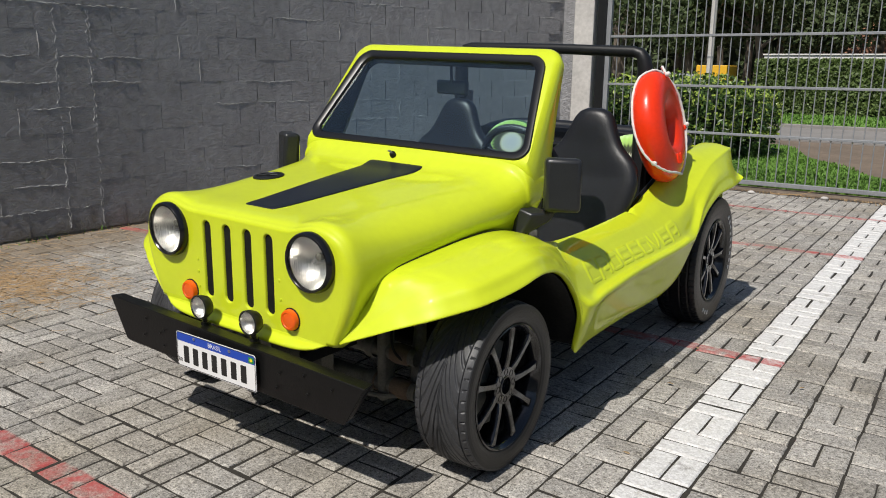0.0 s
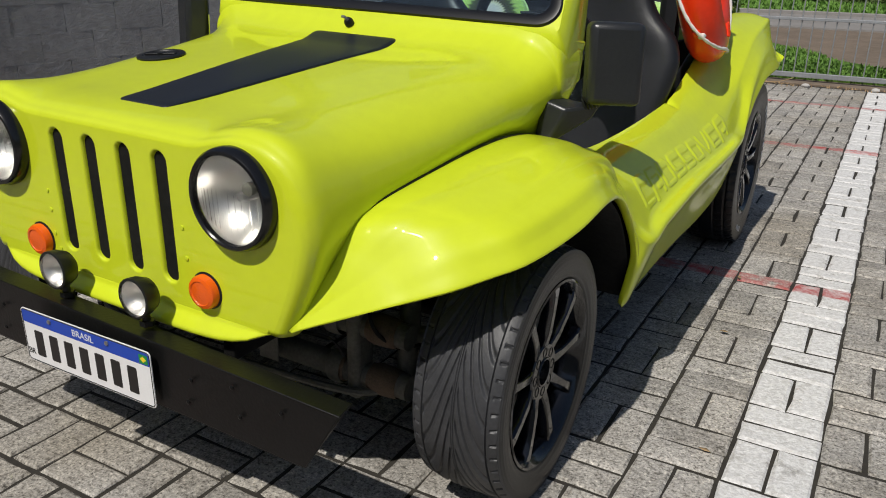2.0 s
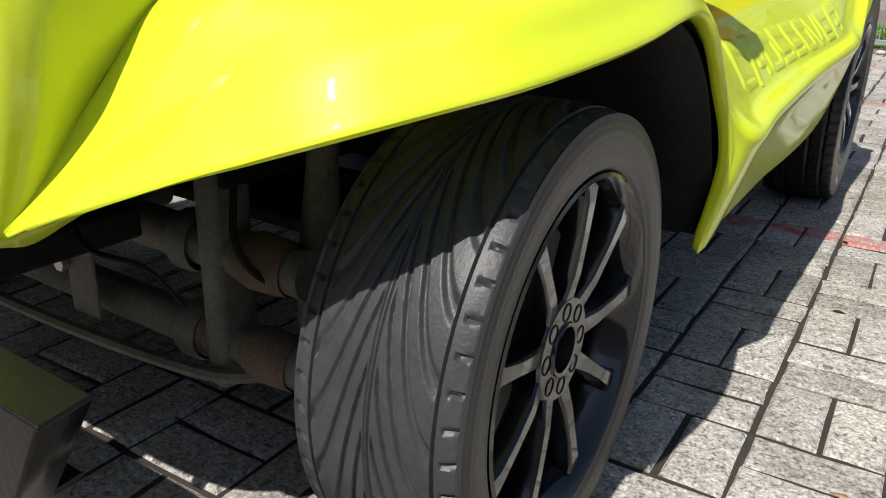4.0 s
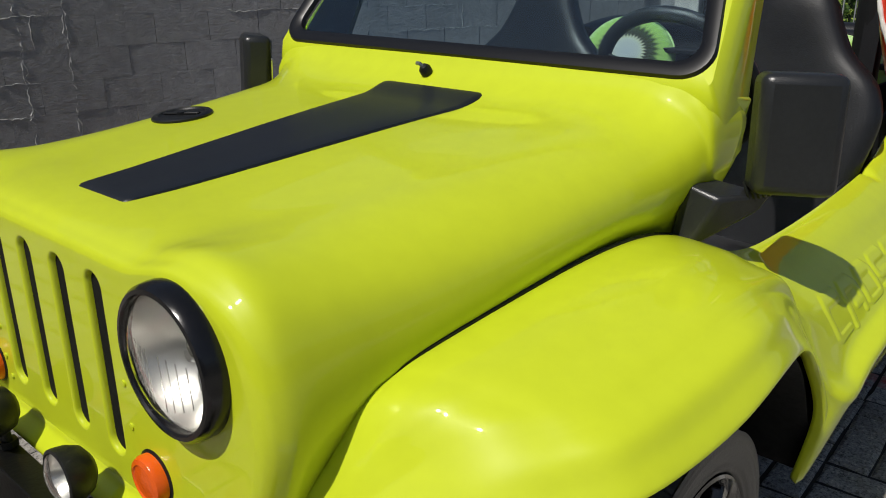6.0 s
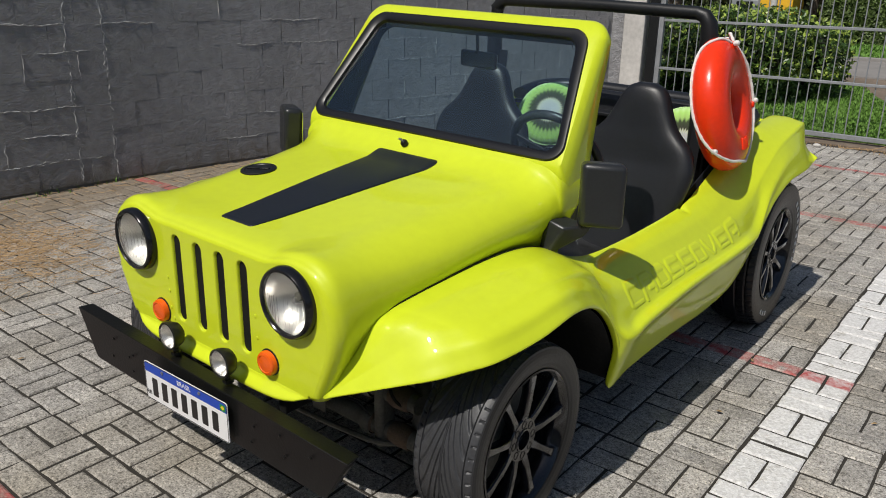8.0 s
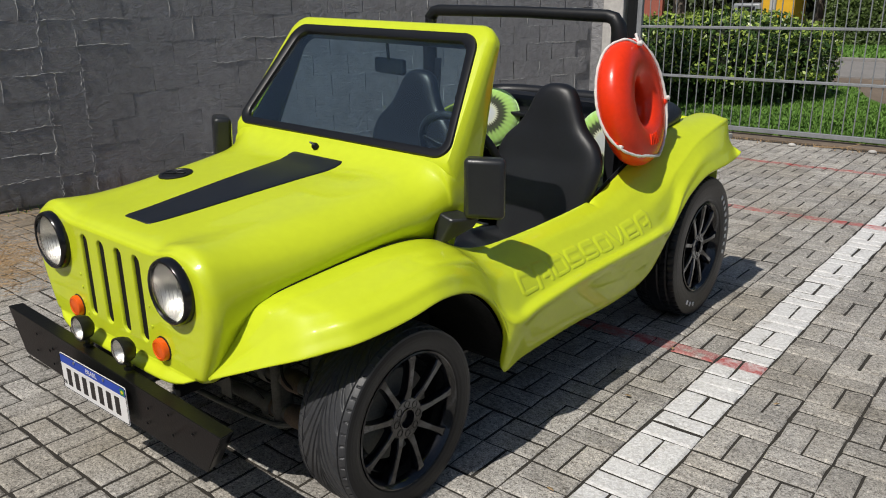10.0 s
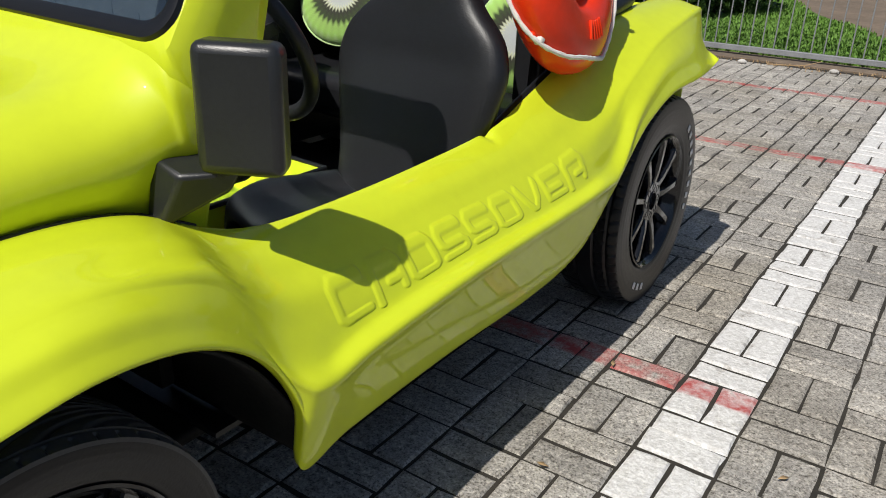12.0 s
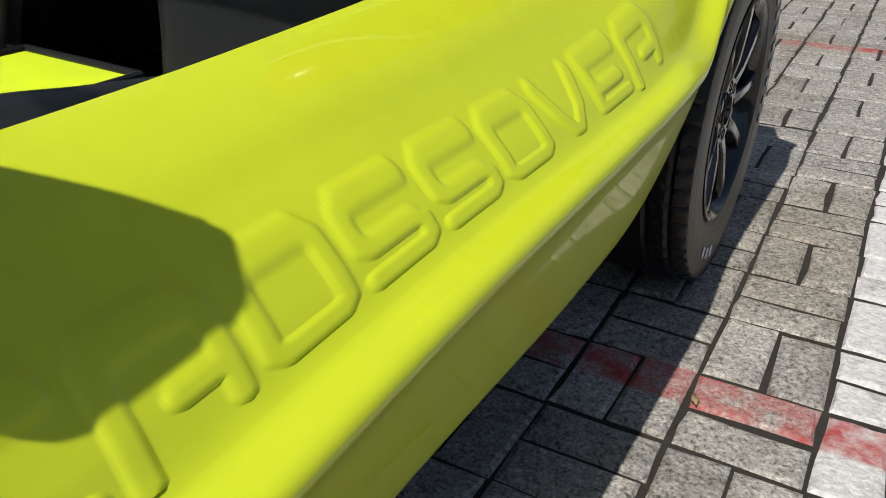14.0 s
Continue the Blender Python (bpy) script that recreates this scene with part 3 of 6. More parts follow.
DOOR_SIDE = [
    ((0.580, -0.740, 0.790), (0.785, -0.765, 0.765), (0.850, -0.735, 0.622), (0.004, -0.010)),
    ((0.608, -0.640, 0.748), (0.790, -0.690, 0.696), (0.858, -0.662, 0.500), (0.034, -0.034)),
    ((0.632, -0.550, 0.727), (0.792, -0.610, 0.656), (0.830, -0.628, 0.340), (0.078, 0.038)),
    ((0.650, -0.420, 0.724), (0.790, -0.450, 0.645), (0.822, -0.470, 0.348), (0.080, 0.058)),
    ((0.662, -0.100, 0.735), (0.790, -0.100, 0.648), (0.820, -0.100, 0.358), (0.082, 0.077)),
    ((0.668, 0.290, 0.763), (0.800, 0.310, 0.656), (0.822, 0.310, 0.358), (0.076, 0.081)),
]
REAR_WING = [
    ((0.665, 0.480, 0.812), (0.806, 0.535, 0.685), (0.832, 0.560, 0.400), (0.066, 0.054)),
    ((0.655, 0.680, 0.865), (0.806, 0.715, 0.735), (0.858, 0.690, 0.545), (0.040, -0.035)),
    ((0.645, 0.860, 0.910), (0.800, 0.865, 0.810), (0.866, 0.820, 0.660), (0.024, -0.006)),
    ((0.635, 1.000, 0.945), (0.795, 1.000, 0.860), (0.866, 0.945, 0.722), (0.018, 0.004)),
    ((0.625, 1.180, 0.975), (0.785, 1.180, 0.912), (0.868, 1.140, 0.775), (0.012, 0.008)),
    ((0.622, 1.420, 0.990), (0.782, 1.420, 0.958), (0.872, 1.400, 0.792), (0.004, 0.006)),
    ((0.620, 1.600, 0.996), (0.776, 1.608, 0.980), (0.858, 1.560, 0.800), (-0.012, -0.006)),
    ((0.612, 1.622, 0.962), (0.752, 1.624, 0.945), (0.866, 1.606, 0.822), (-0.034, -0.016)),
]


def side_section(p0, p2, p4, swell):
    p0, p2, p4 = (np.array(p) for p in (p0, p2, p4))
    p1 = 0.5 * (p0 + p2) + np.array([0, 0, 0.002 if p0[1] < -1.48 else 0.010])
    p3 = 0.5 * (p2 + p4) + np.array([swell[0], 0, swell[1]])
    lip = p4 + np.array([-0.018, 0, -0.004])
    wing = swell[0] < 0.02 and p0[1] < 0
    roll = p0 + np.array([0.002 if wing else -0.014, 0, -0.003 if p0[2] < 0.56 else -0.045])
    k = min(1.0, max(0.0, (swell[0] - 0.02) / 0.03))
    hollow = k * float(np.interp(p0[1], (-0.60, -0.45, -0.25, 0.0, 0.3), (0.0, 0.016, 0.016, 0.013, 0.012))) * np.array([-1.0, 0, -0.6])
    t = (0.52 if p0[1] < -0.6 else 0.30) if swell[0] < 0.03 else 0.5
    return [roll, p0 + (0.25 * (roll - p0)), p0 + 0.12 * (p1 - p0), p1, p2 + t * (p1 - p2), p2, p2 + t * (p3 - p2) * 0.7 + 0.4 * hollow, p3 + (0.5 - 0.24 * k) * (p2 - p3) + hollow, p3, p3 + (0.5 - 0.28 * k) * (p4 - p3), p4, lip]


# block capitals as strokes on a unit cell, for the word moulded into the side
STROKES = {
    "C": [[(1, 1), (0.15, 1), (0, 0.85), (0, 0.15), (0.15, 0), (1, 0)]],
    "R": [[(0, -0.2), (0, 0.88), (0.12, 1), (0.85, 1), (1, 0.86), (1, 0.0)], [(0.5, 0.46), (0.95, 0.46)]],
    "O": [[(0.12, 0), (0, 0.12), (0, 0.88), (0.12, 1), (0.88, 1), (1, 0.88), (1, 0.12), (0.88, 0), (0.12, 0)]],
    "S": [[(1, 1), (0.12, 1), (0, 0.88), (0, 0.62), (0.12, 0.5), (0.88, 0.5), (1, 0.38), (1, 0.12), (0.88, 0), (0, 0)]],
    "V": [[(0, 1), (0.42, 0), (0.58, 0), (1, 1)]],
    "E": [[(1, 1), (0, 1), (0, 0), (1, 0)], [(0, 0.5), (0.85, 0.5)]],
}
WORD, WORD_Y0, WORD_Y1, WORD_SLANT = "CROSSOVER", -0.512, 0.561, 0.004


def word_relief(u, v):
    """How proud the moulding stands at u along the word (metres) and v up the letters (0 to 1)."""
    step = (WORD_Y1 - WORD_Y0) / len(WORD)
    tall, wide = 0.070, step * 0.72
    best = np.full(u.shape, 9.0)
    for k, ch in enumerate(WORD):
        for line in STROKES[ch]:
            for (ax, ay), (bx, by) in zip(line, line[1:]):
                a = np.array([k * step + ax * wide + WORD_SLANT * ay, ay * tall])
                b = np.array([k * step + bx * wide + WORD_SLANT * by, by * tall])
                d = b - a
                t = np.clip(((u - a[0]) * d[0] + (v * tall - a[1]) * d[1]) / (d @ d), 0, 1)
                best = np.minimum(best, np.hypot(u - a[0] - t * d[0], v * tall - a[1] - t * d[1]))
    s = np.clip((0.0122 - best) / 0.0055, 0, 1)
    return s * s * (3 - 2 * s)


def body_side(fine):
    rows = [np.array(side_section(*s)) for s in FRONT_WING + DOOR_SIDE + REAR_WING]
    # the facet at the front of the wing turns into its top over a short way
    rows = rows[:2] + [rows[2] + 0.52 * (rows[1] - rows[2]), rows[2], rows[2] + 0.48 * (rows[3] - rows[2])] + rows[3:]
    rows = np.array(rows)
    steps = [8, 8, 4, 4, 8] + [8] * 4 + ([10, 10, 40, 96, 116, 56] if fine else [8] * 6) + [20 if fine else 8, 8, 8, 8, 8, 8, 8]
    g = spline(rows, steps)
    g = np.swapaxes(spline(np.swapaxes(g, 0, 1), [2, 3, 7, 14, 10, 10, 28, 8, 8, 14, 3]), 0, 1)
    # the laid-up skin of the front wing runs fair from station to station
    fair = np.clip((-0.80 - g[1:-1, :, 1]) / 0.12, 0, 1)[..., None] * np.clip((g[1:-1, :, 1] + 1.50) / 0.05, 0, 1)[..., None]
    for _ in range(7):
        g[1:-1] += fair * (0.25 * g[:-2] + 0.25 * g[2:] - 0.5 * g[1:-1])
    # a small notch in the edge of the tub, beside the seat
    edge = np.clip((9 - np.arange(g.shape[1])) / 4, 0, 1)
    g[..., 2] -= 0.011 * edge * np.exp(-((g[..., 1] - 0.275) / 0.020) ** 2)
    du, dv = np.gradient(g, axis=0), np.gradient(g, axis=1)
    nrm = np.cross(dv, du)
    nrm /= np.linalg.norm(nrm, axis=2, keepdims=True) + 1e-9
    nrm *= np.sign(nrm[..., :1] + 1e-9)
    # the word runs on the sloping panel between shoulder and belt
    v = np.broadcast_to(np.interp(np.arange(g.shape[1]), (36, 47, 60), (1.0, 0.50, 0.0)) + np.interp(np.arange(g.shape[1]), (0, 26, 36, 60, 74, 90), (3.0, 0.42, 0, 0, -0.55, -2.5)), g.shape[:2])
    inside = (v > -0.3) & (v < 1.3)
    g = g + nrm * (0.0029 * word_relief(g[..., 1] - WORD_Y0, v) * inside)[..., None]
    return g


side_grid = body_side(True)
mesh_part("body_side", grid_mesh("body_side", side_grid), PAINT, car, "lime yellow moulded side with a raised word above the belt", solid=0.006)
mesh_part("body_side", grid_mesh("body_side", mirrored(body_side(False))), PAINT, car, solid=0.006)


# black rod added for the shadow line in the seam between bonnet and wing
for s in (-1, 1):
    seam = [(s * (p[0] - 0.007), p[1], p[2] - 0.002) for p in [q[0] for q in FRONT_WING[2:] + DOOR_SIDE[:2]]]
    part("wing_beading", tube(spline(seam, 6), 0.0055, n=8), SEAL, car, "black rod added for the shadow line along the wing seam")


# windscreen: a raked plane in its own measures, across and up
WS = Matrix(((1, 0, 0, 0), (0, 0.634, -0.773, -0.637), (0, 0.767, 0.634, 1.050), (0, 0, 0, 1)))


def ws_loop(half_low, half_high, s0, s1, r, foot=None, n=8):
    h = s1 - s0
    out = []
    sharp = rounded_rect(2 * half_low, h, r if foot is None else foot, n)
    for i, (px, py) in enumerate(rounded_rect(2 * half_low, h, r, n)):
        if i >= 2 * (n + 1):
            px, py = sharp[i]
        k = (py + h / 2) / h
        out.append((px * (1 + (half_high / half_low - 1) * k), py + h / 2 + s0))
    return out


def ring_between(a, b, za, zb, bm, m, foot=0.0):
    def deep(x, y, z):
        side = min(1.0, max(0.0, (abs(x) - 0.42) / 0.10))
        return z * (1 + foot * side * max(0.0, 1 - y / 0.50)) if z < 0 else z
    p = [bm.verts.new(m @ Vector((x, y, deep(x, y, za)))) for x, y in a]
    q = [bm.verts.new(m @ Vector((x, y, deep(x, y, zb)))) for x, y in b]
    for k in range(len(p)):
        j = (k + 1) % len(p)
        bm.faces.new((p[k], p[j], q[j], q[k]))


def windscreen():
    loops = [(ws_loop(0.575, 0.480, 0.012, 0.500, 0.060), 0.004), (ws_loop(0.582, 0.487, 0.004, 0.508, 0.064), 0.012),
             (ws_loop(0.592, 0.528, -0.018, 0.556, 0.070, 0.022), 0.008), (ws_loop(0.604, 0.544, -0.046, 0.571, 0.076, 0.024), -0.005),
             (ws_loop(0.610, 0.550, -0.060, 0.577, 0.080, 0.026), -0.018), (ws_loop(0.611, 0.550, -0.060, 0.577, 0.080, 0.026), -0.050),
             (ws_loop(0.600, 0.538, -0.022, 0.566, 0.074, 0.020), -0.064), (ws_loop(0.580, 0.485, 0.008, 0.504, 0.062), -0.056),
             (ws_loop(0.575, 0.480, 0.012, 0.500, 0.060), -0.045)]
    bm = bmesh.new()
    for (a, za), (b, zb) in zip(loops, loops[1:] + loops[:1]):
        ring_between(a, b, za, zb, bm, WS, 2.3)
    bmesh.ops.remove_doubles(bm, verts=bm.verts, dist=1e-5)
    part("windscreen_frame", bm, PAINT, car, "lime yellow windscreen surround")
    seal = [(ws_loop(0.593, 0.499, -0.006, 0.519, 0.070), 0.010), (ws_loop(0.590, 0.496, -0.003, 0.516, 0.069), 0.019), (ws_loop(0.572, 0.477, 0.015, 0.497, 0.058), 0.022),
            (ws_loop(0.556, 0.461, 0.030, 0.482, 0.050), 0.014), (ws_loop(0.552, 0.457, 0.034, 0.478, 0.048), 0.002),
            (ws_loop(0.560, 0.465, 0.026, 0.486, 0.052), -0.012)]
    bm = bmesh.new()
    for (a, za), (b, zb) in zip(seal, seal[1:] + seal[:1]):
        ring_between(a, b, za, zb, bm, WS)
    bmesh.ops.remove_doubles(bm, verts=bm.verts, dist=1e-5)
    part("window_seal", bm, SEAL, car, "black rubber window seal")
    bm = bmesh.new()
    lining = [(ws_loop(0.573, 0.478, 0.014, 0.498, 0.059), -0.010), (ws_loop(0.5725, 0.4775, 0.0145, 0.4975, 0.059), -0.058), (ws_loop(0.583, 0.488, 0.004, 0.508, 0.064), -0.068), (ws_loop(0.598, 0.500, -0.010, 0.530, 0.070), -0.069)]
    for (a, za), (b, zb) in zip(lining, lining[1:]):
        ring_between(a, b, za, zb, bm, WS, 2.3)
    part("pillar_trim", bm, SEAL, car, "black inner trim of the windscreen frame")
    bm = prism(ws_loop(0.556, 0.461, 0.030, 0.482, 0.050), WS @ Matrix.Translation((0, 0, -0.003)), 0.005)
    pane = part("windscreen_pane", bm, GLASS, car, "clear windscreen glass", smooth=False)
    pane.visible_shadow = False
    part("cowl_lip", box(1.02, 0.036, 0.012, (0, 0.084, -0.036), WS), PAINT, car, "lime yellow lip inside the windscreen", bevel=0.002)
    # cowl ends below the pillars
    for s in (-1, 1):
        bm = bmesh.new()
        g = [(0.600, -0.630, 1.035), (0.604, -0.455, 1.010), (0.604, -0.535, 0.92), (0.590, -0.562, 0.86), (0.560, -0.580, 0.70), (0.545, -0.583, 0.62), (0.545, -0.62, 0.62), (0.585, -0.62, 0.86)]
        a = [bm.verts.new((s * x, y, z)) for x, y, z in g]
        b = [bm.verts.new((s * (x - 0.10), y, z)) for x, y, z in g]
        bm.faces.new(a); bm.faces.new(b[::-1])
        for k in range(8):
            j = (k + 1) % 8
            bm.faces.new((a[k], a[j], b[j], b[k]))
        bmesh.ops.recalc_face_normals(bm, faces=bm.faces)
        part("door_post", bm, PAINT, car, bevel=0.008)
    mirror_arm = tube([(-0.03, -0.26, 1.43), (-0.03, -0.245, 1.40), (-0.032, -0.235, 1.320)], 0.007)
    part("mirror_stem", mirror_arm, BLACK_PLASTIC, car)
    m = pose(-0.034, -0.225, 1.300, 0, 0, -8)
    part("inside_mirror", box(0.185, 0.03, 0.065, (0, 0, 0), m), BLACK_PLASTIC, car, "black inside mirror", bevel=0.012)
    part("mirror_face", box(0.172, 0.002, 0.054, (0, 0, 0), m @ Matrix.Translation((0, 0.0165, 0))), MIRROR, car)
    part("visor_clip", box(0.05, 0.02, 0.03, (-0.03, -0.255, 1.435)), BLACK_PLASTIC, car, bevel=0.005)


windscreen()


def bonnet_trim():
    """Black stripe that widens towards the cowl, fuel cap and washer jet."""
    def top(y):
        return ease(y, HOOD_Y, HOOD_TOP) - 0.002
    g = []
    ends = ((0.0, 0.86, 0.0008), (0.004, 0.94, 0.0065), (0.012, 0.985, 0.0095), (0.03, 1.0, 0.010))
    rows = list(ends) + [(k, 1.0, 0.010) for k in np.linspace(0.06, 0.94, 26)] + [(1 - k, w, h) for k, w, h in ends[::-1]]
    for k, shrink, high in rows:
        y = -1.500 + 0.788 * k
        w = (0.074 + 0.074 * k) * shrink
        line = []
        for x in (-1, -0.985, -0.96, -0.90, -0.5, 0, 0.5, 0.90, 0.96, 0.985, 1):
            edge = min(1.0, (1 - abs(x)) / 0.05)
            line.append((x * w - 0.012 * (1 - k) + 0.016 - 0.02 * k, y, top(y) + 0.0008 + (high - 0.0008) * edge ** 0.6))
        g.append(line)
    mesh_part("bonnet_stripe", grid_mesh("bonnet_stripe", np.array(g)), STRIPE, car, "satin black raised bonnet stripe", solid=0.002)
    z = ease(-1.12, HOOD_Y, HOOD_TOP) - 0.001
    m = pose(-0.350, -1.122, z + 0.0005, 6, -2, 0)
    cap = part("fuel_cap", spin([(0.064, -0.004), (0.064, 0.003), (0.060, 0.006), (0.050, 0.0062), (0.047, 0.003), (0.0, 0.0035)], 40, m), BLACK_PLASTIC, car, "round black fuel filler cap")
    part("cap_grip", box(0.085, 0.012, 0.005, (0, 0, 0), m @ pose(0, 0, 0.0055, 0, 0, 25)), BLACK_PLASTIC, cap, bevel=0.003)
    part("cap_lock", spin([(0.010, 0.0), (0.010, 0.009), (0, 0.0095)], 16, m), BLACK_PLASTIC, cap)
    j = part("washer_jet", spin([(0.014, 0), (0.014, 0.012), (0.008, 0.02), (0.0, 0.022)], 16, pose(-0.046, -0.683, 1.018, 40)), BLACK_PLASTIC, car, "small black washer jet")
    part("jet_nozzle", tube([(-0.046, -0.694, 1.030), (-0.052, -0.700, 1.038), (-0.062, -0.698, 1.038)], 0.0045, n=8), STEEL, j)


bonnet_trim()


def headlamp(x):
    y, z = -1.597, 0.790
    m = pose(x, y, z, 90)
    ring = part("headlamp", spin([(0.086, 0.030), (0.0885, 0.033), (0.094, 0.032), (0.0985, 0.026), (0.1005, 0.012), (0.1005, -0.012), (0.086, -0.012)], 56, m, closed=True), GLOSS_BLACK, car, "round headlamp in a black ring")
    part("reflector", spin([(0.087, 0.020), (0.080, -0.004), (0.066, -0.026), (0.045, -0.042), (0.02, -0.05), (0.0, -0.051)], 48, m), CHROME, ring, "bright reflector bowl")
    part("bulb", spin([(0.012, -0.045), (0.012, -0.015), (0.008, -0.004), (0.0, -0.002)], 16, m), STEEL, ring)
    bm = spin([(0.0875, 0.022), (0.078, 0.031), (0.058, 0.039), (0.03, 0.0435), (0.0, 0.0445), (0.0, 0.0405), (0.03, 0.0395), (0.058, 0.035), (0.078, 0.027), (0.0865, 0.019)], 48, m)
    lens = part("lens", bm, LENS, ring, "clear fluted glass lens")
    lens.visible_shadow = False
    g = bmesh.new()
    for k in range(-5, 6):
        w = 0.070 * math.sqrt(max(0.0, 1 - (k / 6.0) ** 2))
        if abs(k) > 0:
            tube([m @ Vector((k * 0.0135, -w * 0.75, 0.0395 - 0.016 * (k / 5) ** 2 - 0.004)), m @ Vector((k * 0.0135, w * 0.30, 0.041 - 0.016 * (k / 5) ** 2 - 0.002))], 0.0008, g, 5)
    fl = part("lens_flute", g, LENS, ring)
    fl.visible_shadow = False
    part("parking_bulb", spin([(0.012, -0.012), (0.013, 0.004), (0.0, 0.008)], 14, m @ Matrix.Translation((0.028, 0.022, 0))), GREASY, ring)


for s in (-1, 1):
    headlamp(0.359 * s)


def turn_signal(x):
    m = pose(x, -1.594, 0.577, 90)
    base = part("turn_signal", spin([(0.040, -0.006), (0.040, 0.008), (0.036, 0.010), (0.0, 0.010)], 32, m), BLACK_PLASTIC, car, "round amber turn signal")
    part("amber_cover", spin([(0.036, 0.008), (0.036, 0.020), (0.033, 0.026), (0.026, 0.0285), (0.024, 0.0265), (0.012, 0.0275), (0.0, 0.029)], 32, m), AMBER, base, "amber plastic lens")


for s in (-1, 1):
    turn_signal(0.2585 * s)


def fog_lamp(x):
    m = pose(x, -1.672, 0.555, 88) @ Matrix.Scale(0.90, 4)
    shell = part("fog_lamp", spin([(0.0, -0.045), (0.022, -0.043), (0.038, -0.032), (0.046, -0.012), (0.048, 0.006), (0.0475, 0.012), (0.043, 0.014), (0.041, 0.008)], 36, m), BLACK_PLASTIC, car, "small round spot lamp on the bumper")
    part("reflector", spin([(0.042, 0.008), (0.036, -0.008), (0.02, -0.022), (0.0, -0.026)], 32, m), CHROME, shell)
    lens = part("lens", spin([(0.0425, 0.009), (0.036, 0.018), (0.02, 0.024), (0.0, 0.026), (0.0, 0.0235), (0.02, 0.0215), (0.036, 0.0155), (0.042, 0.007)], 32, m), LENS, shell, "clear glass lens")
    lens.visible_shadow = False
    part("foot", tube([(x, -1.655, 0.486), (x, -1.658, 0.520)], 0.009, n=10), BLACK_PLASTIC, shell)
    part("foot_nut", spin([(0.016, 0), (0.016, 0.012), (0.0, 0.012)], 6, pose(x, -1.655, 0.486)), BLACK_PLASTIC, shell)


fog_lamp(-0.122)
fog_lamp(0.132)


def bumper():
    m = pose(0, -1.690, 0, 90)
    face = [(-0.646, 0.494), (-0.553, 0.337), (0.566, 0.324), (0.650, 0.466)]
    b = part("bumper", prism(face, m @ Matrix.Translation((0, 0, -0.005)), 0.005), BUMPER_BLACK, car, "black painted steel channel bumper with slanted ends", bevel=0.003)
    top = [(-0.646, -1.690), (0.650, -1.690), (0.642, -1.640), (-0.638, -1.640)]
    part("top_flange", prism(top, Matrix.Translation((0, 0, 0.4755)) @ pose(0, 0, 0, 0, 1.24, 0), 0.005), BUMPER_BLACK, b, bevel=0.002)
    part("bottom_flange", prism([(-0.548, -1.688), (0.548, -1.688), (0.54, -1.60), (-0.54, -1.60)], Matrix.Translation((0, 0, 0.328)) @ pose(0, 0, 0, 0, 0.67, 0), 0.005), BUMPER_BLACK, b)
    for s in (-1, 1):
        bm = bmesh.new()
        vs = [bm.verts.new(p) for p in ((s * 0.6465, -1.688, 0.478 - 0.014 * s), (s * 0.6385, -1.640, 0.478 - 0.014 * s), (s * 0.55, -1.640, 0.331 - 0.006 * s), (s * 0.557, -1.688, 0.331 - 0.006 * s))]
        bm.faces.new(vs)
        part("end_plate", bm, BUMPER_BLACK, b, solid=0.005)
    for x, z in ((-0.42, 0.452), (-0.435, 0.385), (-0.335, 0.415), (-0.31, 0.43), (-0.318, 0.37), (0.29, 0.425), (0.275, 0.37), (0.40, 0.445), (0.415, 0.385), (0.52, 0.43)):
        part("bolt", spin([(0.005, 0), (0.005, 0.002), (0.003, 0.0035), (0, 0.004)], 10, pose(x, -1.6945, z, 90)), BUMPER_BLACK, b)


bumper()


def text_mesh(name, body, size, m, material, parent):
    """Raised words in the built-in font."""
    cu = bpy.data.curves.new(name, "FONT")
    cu.body, cu.size, cu.align_x, cu.align_y, cu.extrude = body, size, "CENTER", "CENTER", 0.0003
    tmp = bpy.data.objects.new(name, cu)
    scene.collection.objects.link(tmp)
    bpy.context.view_layer.update()
    me = bpy.data.meshes.new_from_object(tmp.evaluated_get(bpy.context.evaluated_depsgraph_get()))
    bpy.data.objects.remove(tmp)
    me.transform(m)
    me.materials.clear()
    return mesh_part(name, me, material, parent, smooth=False)


